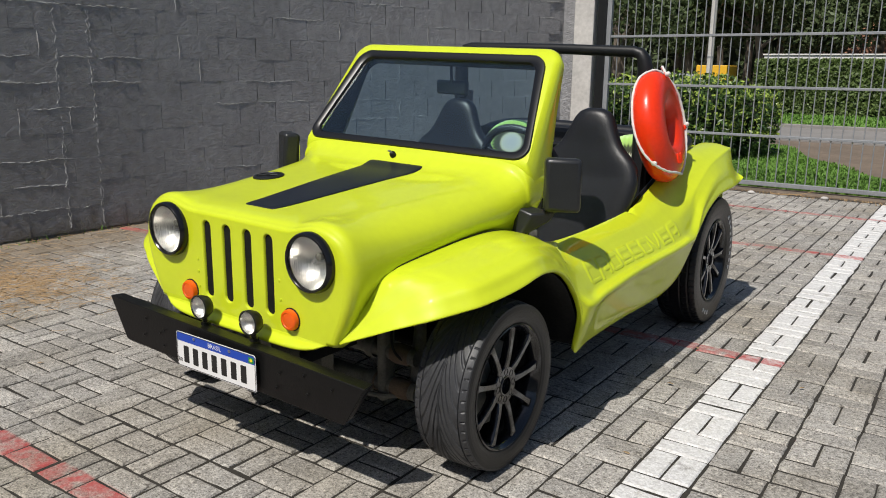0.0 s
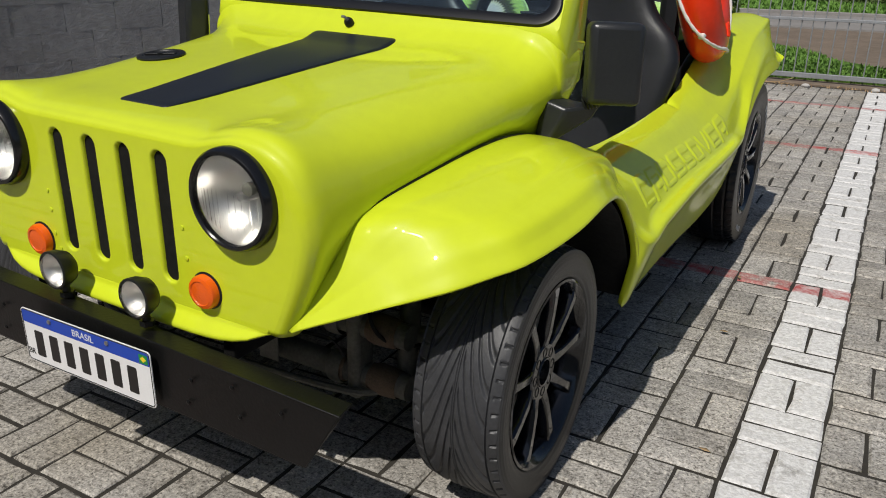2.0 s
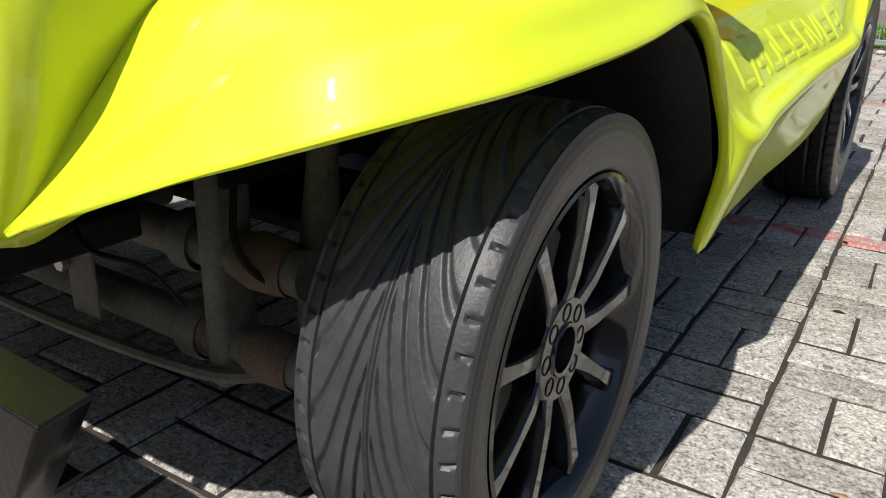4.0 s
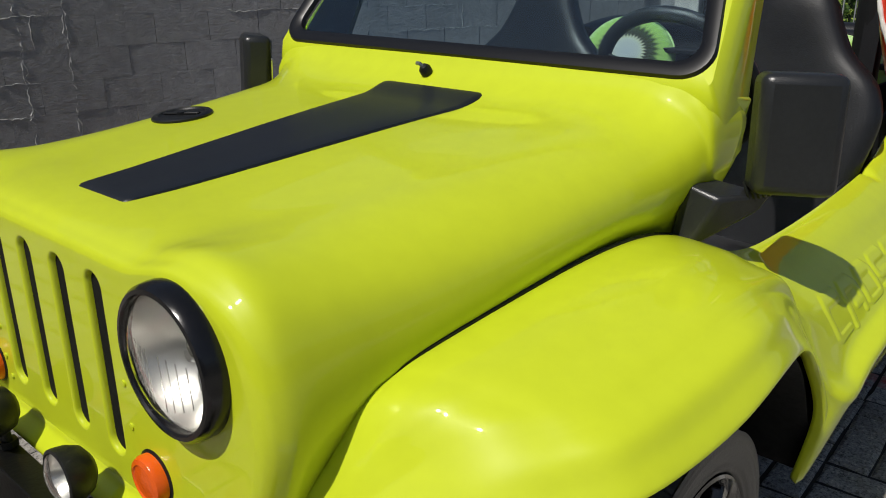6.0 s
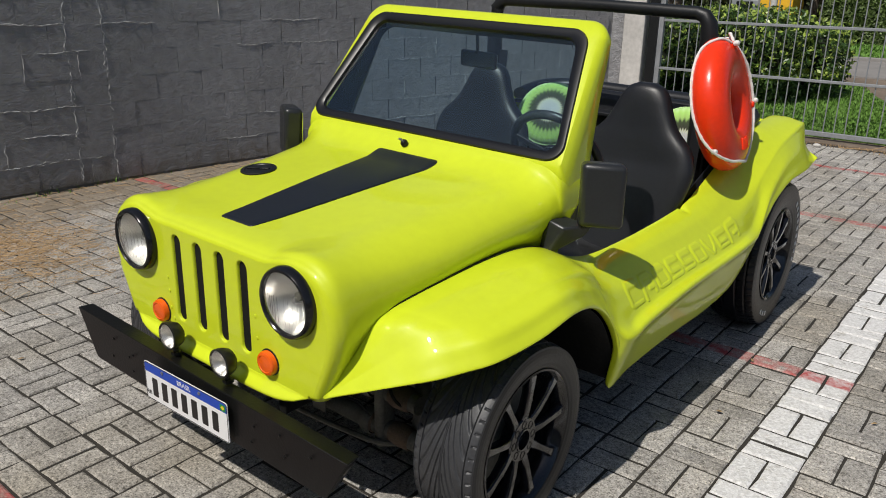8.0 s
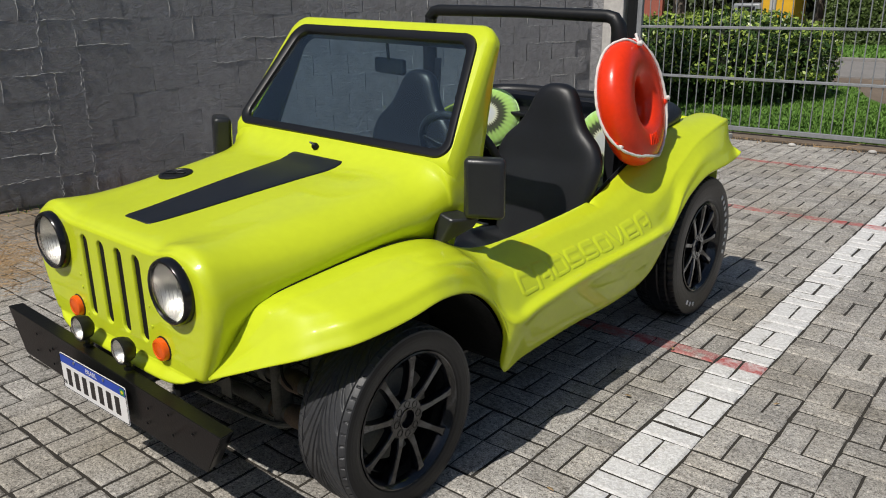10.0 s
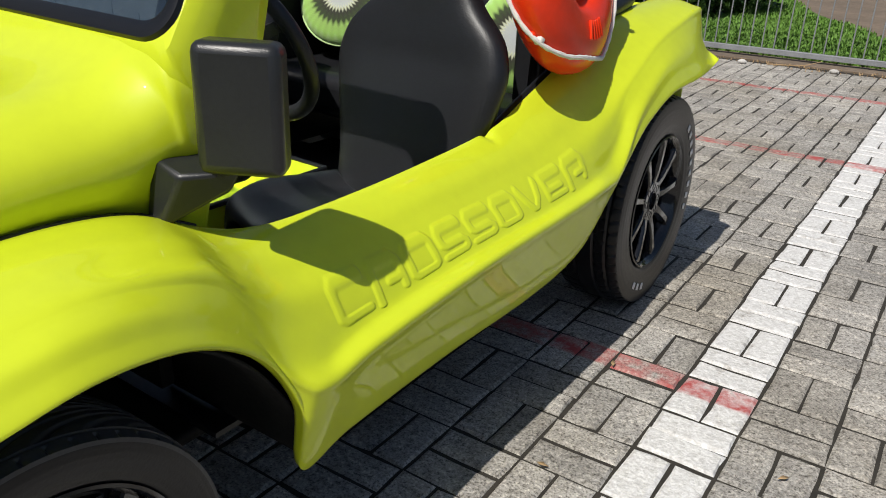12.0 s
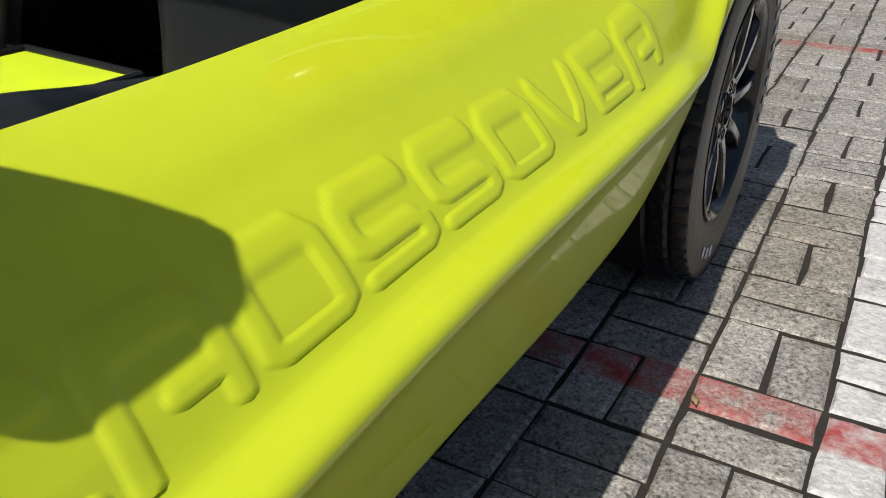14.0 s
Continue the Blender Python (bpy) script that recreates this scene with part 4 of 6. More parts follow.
def number_plate():
    p = thing("number_plate", "white and blue vehicle number plate screwed to the bumper", "number plate")
    m = Matrix.Translation((-0.006, -1.712, 0.397)) @ pose(0, 0, 0, 90, 0, 1.5)
    part("sheet", prism(rounded_rect(0.400, 0.130, 0.010), m, 0.002), PLATE_WHITE, p)
    part("blue_band", prism(rounded_rect(0.392, 0.030, 0.004), m @ Matrix.Translation((0, 0.0465, 0.002)), 0.0006), PLATE_BLUE, p, "blue band along the top")
    bm = bmesh.new()
    rect = rounded_rect(0.394, 0.124, 0.008)
    tube([m @ Vector((x, y, 0.0022)) for x, y in rect], 0.0012, bm, 6, True)
    part("rim", bm, INK, p)
    text_mesh("country_word", "BRASIL", 0.022, m @ Matrix.Translation((0.0, 0.046, 0.0031)), WHITE_INK, p)
    text_mesh("country_code", "BR", 0.020, m @ Matrix.Translation((-0.183, -0.040, 0.0026)), INK, p)
    for k in range(7):
        part("figure_bar", prism(rounded_rect(0.027, 0.062, 0.003), m @ Matrix.Translation((-0.150 + 0.0485 * k, -0.014, 0.002)), 0.0009), INK, p, "plain dark bar")
    f = part("flag", prism(rounded_rect(0.024, 0.020, 0.001), m @ Matrix.Translation((0.180, 0.045, 0.0028)), 0.0005), FLAG_GREEN, p, "small green flag")
    part("flag_lozenge", prism([(-0.009, 0), (0, -0.007), (0.009, 0), (0, 0.007)], m @ Matrix.Translation((0.180, 0.045, 0.0034)), 0.0004), FLAG_YELLOW, f)
    for x in (-0.105, 0.075):
        part("screw", spin([(0.0055, 0), (0.005, 0.003), (0, 0.0038)], 12, m @ Matrix.Translation((x, 0.052, 0.0024))), STEEL, p)
    return p



# ---- wheels ----
def tyre_grid(radius, width, bead, n, tread, side):
    """A tyre round z, its tread cut by grooves. tread: 'swept' arrows or 'blocks'."""
    half = width / 2
    crown = np.linspace(-0.955, 0.955, 261 if n > 500 else 61)
    pr = []
    for f in np.linspace(0, 0.90, 25):
        bulge = np.interp(f, (0, 0.06, 0.14, 0.32, 0.55, 0.78, 0.90), (0.80, 0.885, 0.935, 0.985, 1.005, 0.995, 0.972))
        # raised rings on the sidewall
        ridge = 0.012 * math.exp(-((f - 0.16) / 0.03) ** 2) + 0.010 * math.exp(-((f - 0.66) / 0.025) ** 2)
        pr.append((-half * (bulge + ridge), bead + f * (radius - bead)))
    side_n = len(pr)
    top = [(half * c * 0.985, radius - 0.013 * abs(c) ** 4.5) for c in crown]
    pr = pr + top + [(-w, r) for w, r in pr[::-1]]
    w, r = np.array([p[0] for p in pr]), np.array([p[1] for p in pr])
    th = np.arange(n + 1) / n * 2 * math.pi
    T, W = np.meshgrid(th, w, indexing="ij")
    Rr = np.broadcast_to(r, T.shape).copy()
    c = np.abs(W) / half

    def groove(phase, pitch, width, slope=0.0):
        """How deep a groove is cut, soft at its edges; phase in pitches."""
        d = np.abs((phase + 0.5) % 1.0 - 0.5) * pitch / math.sqrt(1 + slope * slope)
        return np.clip((width / 2 - d) / 0.0030 + 0.5, 0, 1)

    def between(low, high):
        return np.clip((c - low) / 0.02 + 0.5, 0, 1) * np.clip((high - c) / 0.02 + 0.5, 0, 1)

    if tread == "swept":
        turns = 26
        ph, pitch = T / (2 * math.pi) * turns, 2 * math.pi * radius / turns
        sweep = side * 2.7 * (2.6 * np.clip(c, 0, 0.72) - 1.5 * np.clip(c, 0, 0.72) ** 2.6)
        cut = groove(ph - sweep, pitch, 0.0064, 3.0) * between(0.06, 0.70)
        cut = np.maximum(cut, np.clip((0.018 - np.abs(c - 0.735)) / 0.014 + 0.5, 0, 1))
        cut = np.maximum(cut, groove(ph * 2 + 0.35 * c, pitch / 2, 0.0050) * between(0.80, 0.99))
        cut = np.maximum(cut, np.clip((0.014 - np.abs(c - 0.02)) / 0.014 + 0.5, 0, 1) * 0.6)
    else:
        ph, pitch = T / (2 * math.pi) * 58, 2 * math.pi * radius / 58
        cut = np.clip((0.035 - np.abs(c - 0.28)) / 0.03 + 0.5, 0, 1)
        cut = np.maximum(cut, np.clip((0.035 - np.abs(c - 0.66)) / 0.03 + 0.5, 0, 1))
        cut = np.maximum(cut, groove(ph + 0.5 * c, pitch, 0.008) * between(0.66, 0.99))
        cut = np.maximum(cut, groove(ph + 0.9 * c, pitch, 0.005) * between(0.28, 0.66))
    crown_only = np.zeros(len(w))
    crown_only[side_n:len(w) - side_n] = 1.0
    Rr = Rr - 0.0050 * cut * crown_only
    return np.stack([Rr * np.cos(T), Rr * np.sin(T), W], -1)


def wheel(x, y, radius, width, side, tread, steer=0.0, bars=False):
    """side: 1 on the car's left, -1 on its right."""
    m = pose(x, y, radius - 0.004, 0, 90 * side, 0) if not steer else Matrix.Translation((x, y, radius - 0.004)) @ pose(0, 0, 0, 0, 0, steer) @ pose(0, 0, 0, 0, 90 * side, 0)
    face = width / 2
    bead = 0.218
    hub = part("wheel", spin([(bead + 0.006, face - 0.012), (bead + 0.007, face - 0.006), (bead + 0.002, face - 0.004), (bead - 0.010, face - 0.014), (bead - 0.016, face - 0.04), (bead - 0.028, face - 0.075), (bead - 0.03, -face + 0.04), (bead - 0.008, -face + 0.012), (bead + 0.006, -face + 0.008)], 72, m), RIM, car, "gloss black nine-spoke alloy wheel")
    me = grid_mesh("tyre", tyre_grid(radius, width, bead, (640 if side > 0 else 320) if tread == "swept" else 360, tread, side))
    crown = [int(math.hypot(*p.center[:2]) > radius - 0.016) for p in me.polygons]
    me.transform(m)
    t = mesh_part("tyre", me, RUBBER, hub, "worn black tyre with swept tread grooves" if tread == "swept" else "black tyre with block tread")
    # front tread takes the sunlit, dusty grey; rear tread, under the body, stays dark
    me.materials.append(TREAD)
    me.polygons.foreach_set("material_index", crown if tread == "swept" else [0] * len(crown))
    for k in range(9):
        a = 2 * math.pi * (k + 0.35) / 9
        bm = bmesh.new()
        rows = []
        for rr, hw, zf, zb in ((0.060, 0.0155, face - 0.028, face - 0.060), (0.100, 0.0115, face - 0.020, face - 0.050), (0.150, 0.0105, face - 0.016, face - 0.044), (0.190, 0.0125, face - 0.014, face - 0.044), (0.209, 0.019, face - 0.015, face - 0.048)):
            rows.append([bm.verts.new(m @ Vector((rr * math.cos(a) - s * hw * math.sin(a), rr * math.sin(a) + s * hw * math.cos(a), z))) for s, z in ((-1.0, zb), (-1.0, zf - 0.004), (-0.75, zf), (0.75, zf), (1.0, zf - 0.004), (1.0, zb))])
        for p, q in zip(rows, rows[1:]):
            for i in range(5):
                bm.faces.new((p[i], p[i + 1], q[i + 1], q[i]))
        part("spoke", bm, RIM, hub)
    part("hub_plate", spin([(0.0, face - 0.040), (0.030, face - 0.040), (0.032, face - 0.030), (0.036, face - 0.026), (0.066, face - 0.026), (0.070, face - 0.030), (0.070, face - 0.065)], 48, m), RIM, hub)
    for k in range(8):
        a = 2 * math.pi * k / 8
        q = m @ Matrix.Translation((0.0505 * math.cos(a), 0.0505 * math.sin(a), face - 0.0268))
        part("bolt_hole", spin([(0.0125, 0.0015), (0.0105, 0.002), (0.0098, -0.004), (0.0, -0.005)], 14, q), UNDER, hub)
    part("hub_ring", spin([(0.028, face - 0.036), (0.030, face - 0.024), (0.035, face - 0.023), (0.037, face - 0.027)], 36, m), RIM, hub)
    part("brake_drum", spin([(0.0, face - 0.075), (0.135, face - 0.078), (0.150, face - 0.085), (0.150, face - 0.14), (0.0, face - 0.14)], 40, m), GREASY, hub, "dusty brake drum")
    if bars:
        # printed sidewall lettering, as plain blocks
        for start, count in ((72, 9), (330, 3)):
            for k in range(count):
                a = radians(start + k * 8.2)
                bm = bmesh.new()
                vs = []
                for rr in (0.280, 0.303):
                    for da in (-0.042, 0.028):
                        vs.append((rr * math.cos(a + da), rr * math.sin(a + da), face * 1.0 + 0.0015))
                f = [bm.verts.new(m @ Vector(v)) for v in vs]
                bm.faces.new((f[0], f[1], f[3], f[2]))
                part("sidewall_mark", bm, WHITE_INK, t, "white printed block", solid=0.0012)
    return hub




# ---- underside ----
def underbody():
    pan = part("floor_pan", box(1.16, 2.30, 0.03, (0, 0.20, 0.315)), UNDER, car, "black floor pan", bevel=0.01)
    part("front_bulkhead", box(0.98, 0.03, 0.36, (0, -0.66, 0.56)), UNDER, car)
    part("nose_box", box(0.60, 0.52, 0.30, (0, -1.10, 0.66)), UNDER, car, bevel=0.02)
    for s in (-1, 1):
        part("inner_wing", box(0.012, 0.70, 0.30, (0.43 * s, -0.96, 0.66)), UNDER, car)
        well = np.array([[(s * x, y, z) for x in np.linspace(0.44, 0.832, 5)] for y, z in ((-1.10, 0.730), (-0.98, 0.726), (-0.86, 0.690), (-0.75, 0.610), (-0.67, 0.500), (-0.632, 0.420), (-0.620, 0.352))])
        mesh_part("wheel_well", grid_mesh("wheel_well", spline(well, 4)), UNDER, car, "black inside of the wheel arch", solid=0.006)
        part("sill_box", box(0.25, 1.24, 0.27, (0.665 * s, 0.02, 0.47)), UNDER, car, bevel=0.02)
        part("rear_well", box(0.25, 0.015, 0.30, (0.67 * s, 0.78, 0.53)), UNDER, car)
        part("rear_inner", box(0.012, 0.82, 0.55, (0.55 * s, 1.17, 0.64)), UNDER, car)
    for z, r in ((0.415, 0.030), (0.285, 0.030)):
        part("axle_tube", tube([(-0.54, -1.28, z), (0.54, -1.28, z)], r, n=20), GREASY, car, "dusty front axle tube")
    for s in (-1, 1):
        part("axle_tower", box(0.036, 0.072, 0.40, (0.402 * s, -1.285, 0.43)), GREASY, car, bevel=0.014)
        part("axle_clamp", spin([(0.038, -0.02), (0.042, -0.012), (0.042, 0.012), (0.038, 0.02)], 20, pose(0.34 * s, -1.28, 0.415, 0, 90, 0)), GREASY, car)
        part("axle_clamp", spin([(0.038, -0.02), (0.042, -0.012), (0.042, 0.012), (0.038, 0.02)], 20, pose(0.34 * s, -1.28, 0.285, 0, 90, 0)), GREASY, car)
        part("shock_absorber", tube([(0.50 * s, -1.24, 0.27), (0.50 * s, -1.22, 0.42), (0.50 * s, -1.20, 0.62)], [0.022, 0.026, 0.016], n=14), GREASY, car)
        part("trailing_arm", tube([(0.46 * s, -1.28, 0.395), (0.53 * s, -1.20, 0.39), (0.55 * s, -1.10, 0.37)], 0.02, n=10), GREASY, car)
        part("trailing_arm", tube([(0.46 * s, -1.28, 0.265), (0.53 * s, -1.20, 0.27), (0.55 * s, -1.10, 0.29)], 0.02, n=10), GREASY, car)
        part("steering_knuckle", box(0.06, 0.07, 0.20, (0.575 * s, -1.09, 0.335)), GREASY, car, bevel=0.015)
        part("tie_rod", tube([(0.05 * s, -1.20, 0.36), (0.52 * s, -1.17, 0.33)], 0.010, n=8), GREASY, car)
    part("anti_roll_bar", tube(spline([(-0.57, -1.20, 0.295), (-0.48, -1.30, 0.262), (-0.38, -1.345, 0.256), (0, -1.362, 0.256), (0.34, -1.342, 0.258), (0.46, -1.305, 0.264), (0.57, -1.20, 0.295)], 6), 0.0095, n=8), GREASY, car, "dusty anti-roll bar")
    for s in (-1, 1):
        hang = part("frame_bracket", prism([(-0.03, 0), (0.03, 0), (0.03, 0.22), (-0.03, 0.22)], pose(0.165 * s, -1.335, 0.275, 90, 0, 0), 0.006), GREASY, car, "hanging steel bracket", bevel=0.006)
        part("bracket_bolt", spin([(0.012, 0), (0.012, 0.012), (0, 0.012)], 6, pose(0.135 * s, -1.342, 0.35, 90)), STEEL, hang)
        part("rust_band", spin([(0.031, -0.014), (0.034, -0.01), (0.034, 0.01), (0.031, 0.014)], 20, pose(0.352 * s, -1.28, 0.285, 0, 90, 0)), RUST, car, "rusty clamp")
        part("rust_band", spin([(0.033, -0.04), (0.038, -0.02), (0.036, 0.02), (0.033, 0.04)], 20, pose(0.475 * s, -1.28, 0.285, 0, 90, 0)), RUST, car, "rusty clamp")
        part("rust_band", spin([(0.033, -0.04), (0.038, -0.02), (0.036, 0.02), (0.033, 0.04)], 20, pose(0.475 * s, -1.28, 0.415, 0, 90, 0)), RUST, car, "rusty clamp")
        part("nose_stay", box(0.03, 0.26, 0.04, (0.30 * s, -1.47, 0.45)), UNDER, car, bevel=0.005)
    part("steering_box", box(0.12, 0.10, 0.12, (0.12, -1.22, 0.46)), GREASY, car, bevel=0.02)
    part("brake_hose", tube(spline([(0.44, -1.30, 0.52), (0.47, -1.33, 0.45), (0.50, -1.30, 0.40), (0.53, -1.2, 0.36)], 6), 0.005, n=7), UNDER, car)
    part("wire", tube(spline([(0.30, -1.42, 0.50), (0.36, -1.45, 0.46), (0.42, -1.42, 0.44), (0.43, -1.38, 0.38)], 6), 0.003, n=6), UNDER, car)
    part("rear_axle", tube([(-0.64, 1.215, 0.345), (0.64, 1.215, 0.345)], 0.04, n=16), GREASY, car)
    part("gearbox", box(0.30, 0.6, 0.28, (0, 1.1, 0.36)), GREASY, car, bevel=0.05)


underbody()


# ---- cabin ----
def cabin():
    for s in (-1, 1):
        g = np.array([[(s * (0.640 - 0.03 * min(1.0, max(0.0, (y - 0.2) / 0.4)) - 0.05 * (y < -0.5)), y, z) for z in (0.30, 0.45, 0.60, zt)] for y, zt in ((-0.56, 0.69), (-0.3, 0.70), (0.0, 0.708), (0.3, 0.73), (0.5, 0.785), (0.75, 0.86), (1.0, 0.92))])
        mesh_part("tub_lining", grid_mesh("tub_lining", g), LEATHERETTE, car, "black inner lining", solid=0.01)
    part("cabin_floor", box(1.28, 1.65, 0.012, (0, 0.15, 0.338)), LEATHERETTE, car, "black carpeted cabin floor")
    dash = part("dashboard", box(1.12, 0.16, 0.26, (0, -0.50, 0.90)), BLACK_PLASTIC, car, "black dashboard", bevel=0.03)
    part("cowl_top", box(1.14, 0.10, 0.02, (0, -0.575, 1.045)), PAINT, car, "lime yellow ledge behind the windscreen", bevel=0.006)
    for x in (0.30, 0.42):
        part("dial", spin([(0.045, 0), (0.045, 0.012), (0.038, 0.014), (0.036, 0.008), (0, 0.008)], 28, pose(x, -0.42, 0.94, -90)), BLACK_PLASTIC, dash)
    col = part("steering_column", tube([(0.35, -0.52, 0.88), (0.365, -0.27, 0.985)], 0.022, n=14), BLACK_PLASTIC, car)
    m = Matrix.Translation((0.365, -0.265, 0.99)) @ pose(0, 0, 0, -62)
    w = part("steering_wheel", spin([(0.182 + 0.017 * math.cos(a), 0.017 * math.sin(a)) for a in np.linspace(0, 2 * math.pi, 14)[:-1]], 56, m, closed=True), LEATHERETTE, car, "black three-spoke steering wheel")
    for a in (90, 205, 335):
        q = radians(a)
        part("steering_spoke", prism([(0.03, -0.016), (0.168, -0.012), (0.168, 0.012), (0.03, 0.016)], m @ pose(0, 0, -0.018, 0, 0, a) @ Matrix.Translation((0, 0, 0)), 0.008), BLACK_PLASTIC, w, bevel=0.002)
    part("horn_pad", spin([(0.05, -0.02), (0.05, 0.0), (0.04, 0.008), (0, 0.01)], 30, m), BLACK_PLASTIC, w)
    tun = part("tunnel_box", box(0.27, 0.62, 0.20, (0.02, -0.07, 0.455)), PAINT, car, "lime yellow centre box with black edging", bevel=0.006)
    for x in (-0.115, 0.155):
        part("edging", tube([(x, -0.38, 0.556), (x, 0.242, 0.556)], 0.008, n=8), SEAL, tun)
    part("edging", tube([(-0.115, 0.242, 0.556), (0.155, 0.242, 0.556)], 0.008, n=8), SEAL, tun)
    part("edging", tube([(-0.115, -0.38, 0.556), (0.155, -0.38, 0.556)], 0.008, n=8), SEAL, tun)
    lever = part("gear_lever", tube(spline([(0.01, -0.28, 0.55), (0.01, -0.27, 0.66), (0.015, -0.25, 0.74)], 4), 0.008, n=8), STEEL, car)
    part("gear_knob", spin([(0, 0.03), (0.014, 0.026), (0.021, 0.01), (0.02, -0.008), (0.01, -0.02)], 20, pose(0.015, -0.249, 0.755)), BLACK_PLASTIC, lever)
    # rear bench, with its back against the deck
    part("bench_cushion", box(1.16, 0.42, 0.16, (0, 0.93, 0.62)), LEATHERETTE, car, "black vinyl rear bench cushion", bevel=0.05)
    part("bench_back", box(1.18, 0.13, 0.40, (0, 1.24, 0.86), pose(0, 0, 0, -12)), LEATHERETTE, car, "black vinyl rear bench back", bevel=0.05)
    roll = part("folded_hood", tube(spline([(0.60, 1.10, 0.985), (0.575, 1.36, 1.02), (0.40, 1.46, 1.03), (0, 1.48, 1.03), (-0.40, 1.46, 1.03), (-0.575, 1.36, 1.02), (-0.60, 1.10, 0.985)], 6), 0.055, n=14, flat=0.75), LEATHERETTE, car, "black folded soft top along the rear deck")
    part("rear_deck", box(1.26, 0.50, 0.02, (0, 1.32, 0.955)), LEATHERETTE, car, bevel=0.006)
    tail = np.array([[(x, 1.575 - 0.05 * (x / 0.78) ** 4, z) for z in (0.98, 0.9, 0.7, 0.5)] for x in np.linspace(-0.78, 0.78, 13)])
    mesh_part("tail_panel", grid_mesh("tail_panel", tail), PAINT, car, "lime yellow tail panel", solid=0.008)


cabin()


def seat(x):
    """A high-backed bucket seat with wide shoulders."""
    st = part("seat", seat_back(x), LEATHERETTE, car, "black vinyl high-back bucket seat")
    rows = []
    for k, (y, w, h) in enumerate(((-0.20, 0.20, 0.50), (-0.17, 0.225, 0.545), (-0.05, 0.235, 0.555), (0.10, 0.235, 0.535), (0.24, 0.225, 0.52))):
        rows.append([(x + w * a, y, 0.40 + (h - 0.40 + 0.045 * abs(a) ** 3) * (b)) for a, b in ((-1, 0), (-1.03, 0.6), (-0.92, 1.0), (-0.6, 0.93), (0, 0.88), (0.6, 0.93), (0.92, 1.0), (1.03, 0.6), (1, 0))])
    g = np.swapaxes(spline(np.swapaxes(spline(rows, 5), 0, 1), 4), 0, 1)
    me = grid_mesh("cushion", g)
    mesh_part("cushion", me, LEATHERETTE, st, solid=0.02)
    part("seat_base", box(0.40, 0.40, 0.08, (x, 0.02, 0.385)), UNDER, st, bevel=0.02)
    for s in (-1, 1):
        part("seat_hinge", box(0.02, 0.06, 0.10, (x + 0.215 * s, 0.235, 0.50)), BLACK_PLASTIC, st, bevel=0.006)


def seat_back(x):
    bm = bmesh.new()
    rows = []
    n = 28
    for z, w, d, y in ((0.46, 0.195, 0.050, 0.235), (0.50, 0.205, 0.060, 0.245), (0.62, 0.215, 0.066, 0.280), (0.74, 0.240, 0.070, 0.315), (0.84, 0.262, 0.068, 0.342), (0.90, 0.264, 0.065, 0.357), (0.97, 0.236, 0.062, 0.375),
                       (1.04, 0.166, 0.058, 0.392), (1.11, 0.127, 0.056, 0.408), (1.16, 0.106, 0.053, 0.420), (1.198, 0.078, 0.043, 0.428), (1.216, 0.040, 0.024, 0.431)):
        ring = []
        for k in range(n):
            a = 2 * math.pi * k / n
            c, s = math.cos(a), math.sin(a)
            px = w * math.copysign(abs(c) ** (0.55 + 0.35 * min(1.0, max(0.0, (z - 0.98) / 0.2))), c)
            py = d * math.copysign(abs(s) ** 0.75, s)
            if s < 0:
                py += 0.030 * (1 - (px / w) ** 2) * min(1.0, (1.2 - z) / 0.3)
            ring.append((x + px, y + py, z))
        rows.append(ring)
    g = spline(np.array(rows), 4)
    vs = [[bm.verts.new(p) for p in r] for r in g]
    for a, b in zip(vs, vs[1:]):
        for k in range(n):
            j = (k + 1) % n
            bm.faces.new((a[k], a[j], b[j], b[k]))
    bm.faces.new(vs[-1]); bm.faces.new(vs[0][::-1])
    return bm


seat(0.41)
seat(-0.395)


def roll_bar():
    pts = [(0.520, 0.78, 0.62), (0.520, 0.78, 1.10), (0.520, 0.78, 1.40), (0.512, 0.78, 1.455), (0.490, 0.78, 1.485), (0.455, 0.78, 1.495), (0.0, 0.78, 1.500)]
    bm = tube(pts + [(-x - 0.09, y, z) for x, y, z in pts[-2::-1]], [0.042, 0.042, 0.040, 0.036, 0.032, 0.029, 0.027, 0.029, 0.032, 0.036, 0.040, 0.042, 0.042], n=18)
    bar = part("roll_bar", bm, BLACK_PLASTIC, car, "black padded roll bar")
    for s in (-1, 1):
        part("seat_belt", box(0.045, 0.004, 0.5, (0.535 * s, 0.73, 1.0), pose(0, 0, 0, -6)), LEATHERETTE, bar, "black seat belt webbing")


roll_bar()


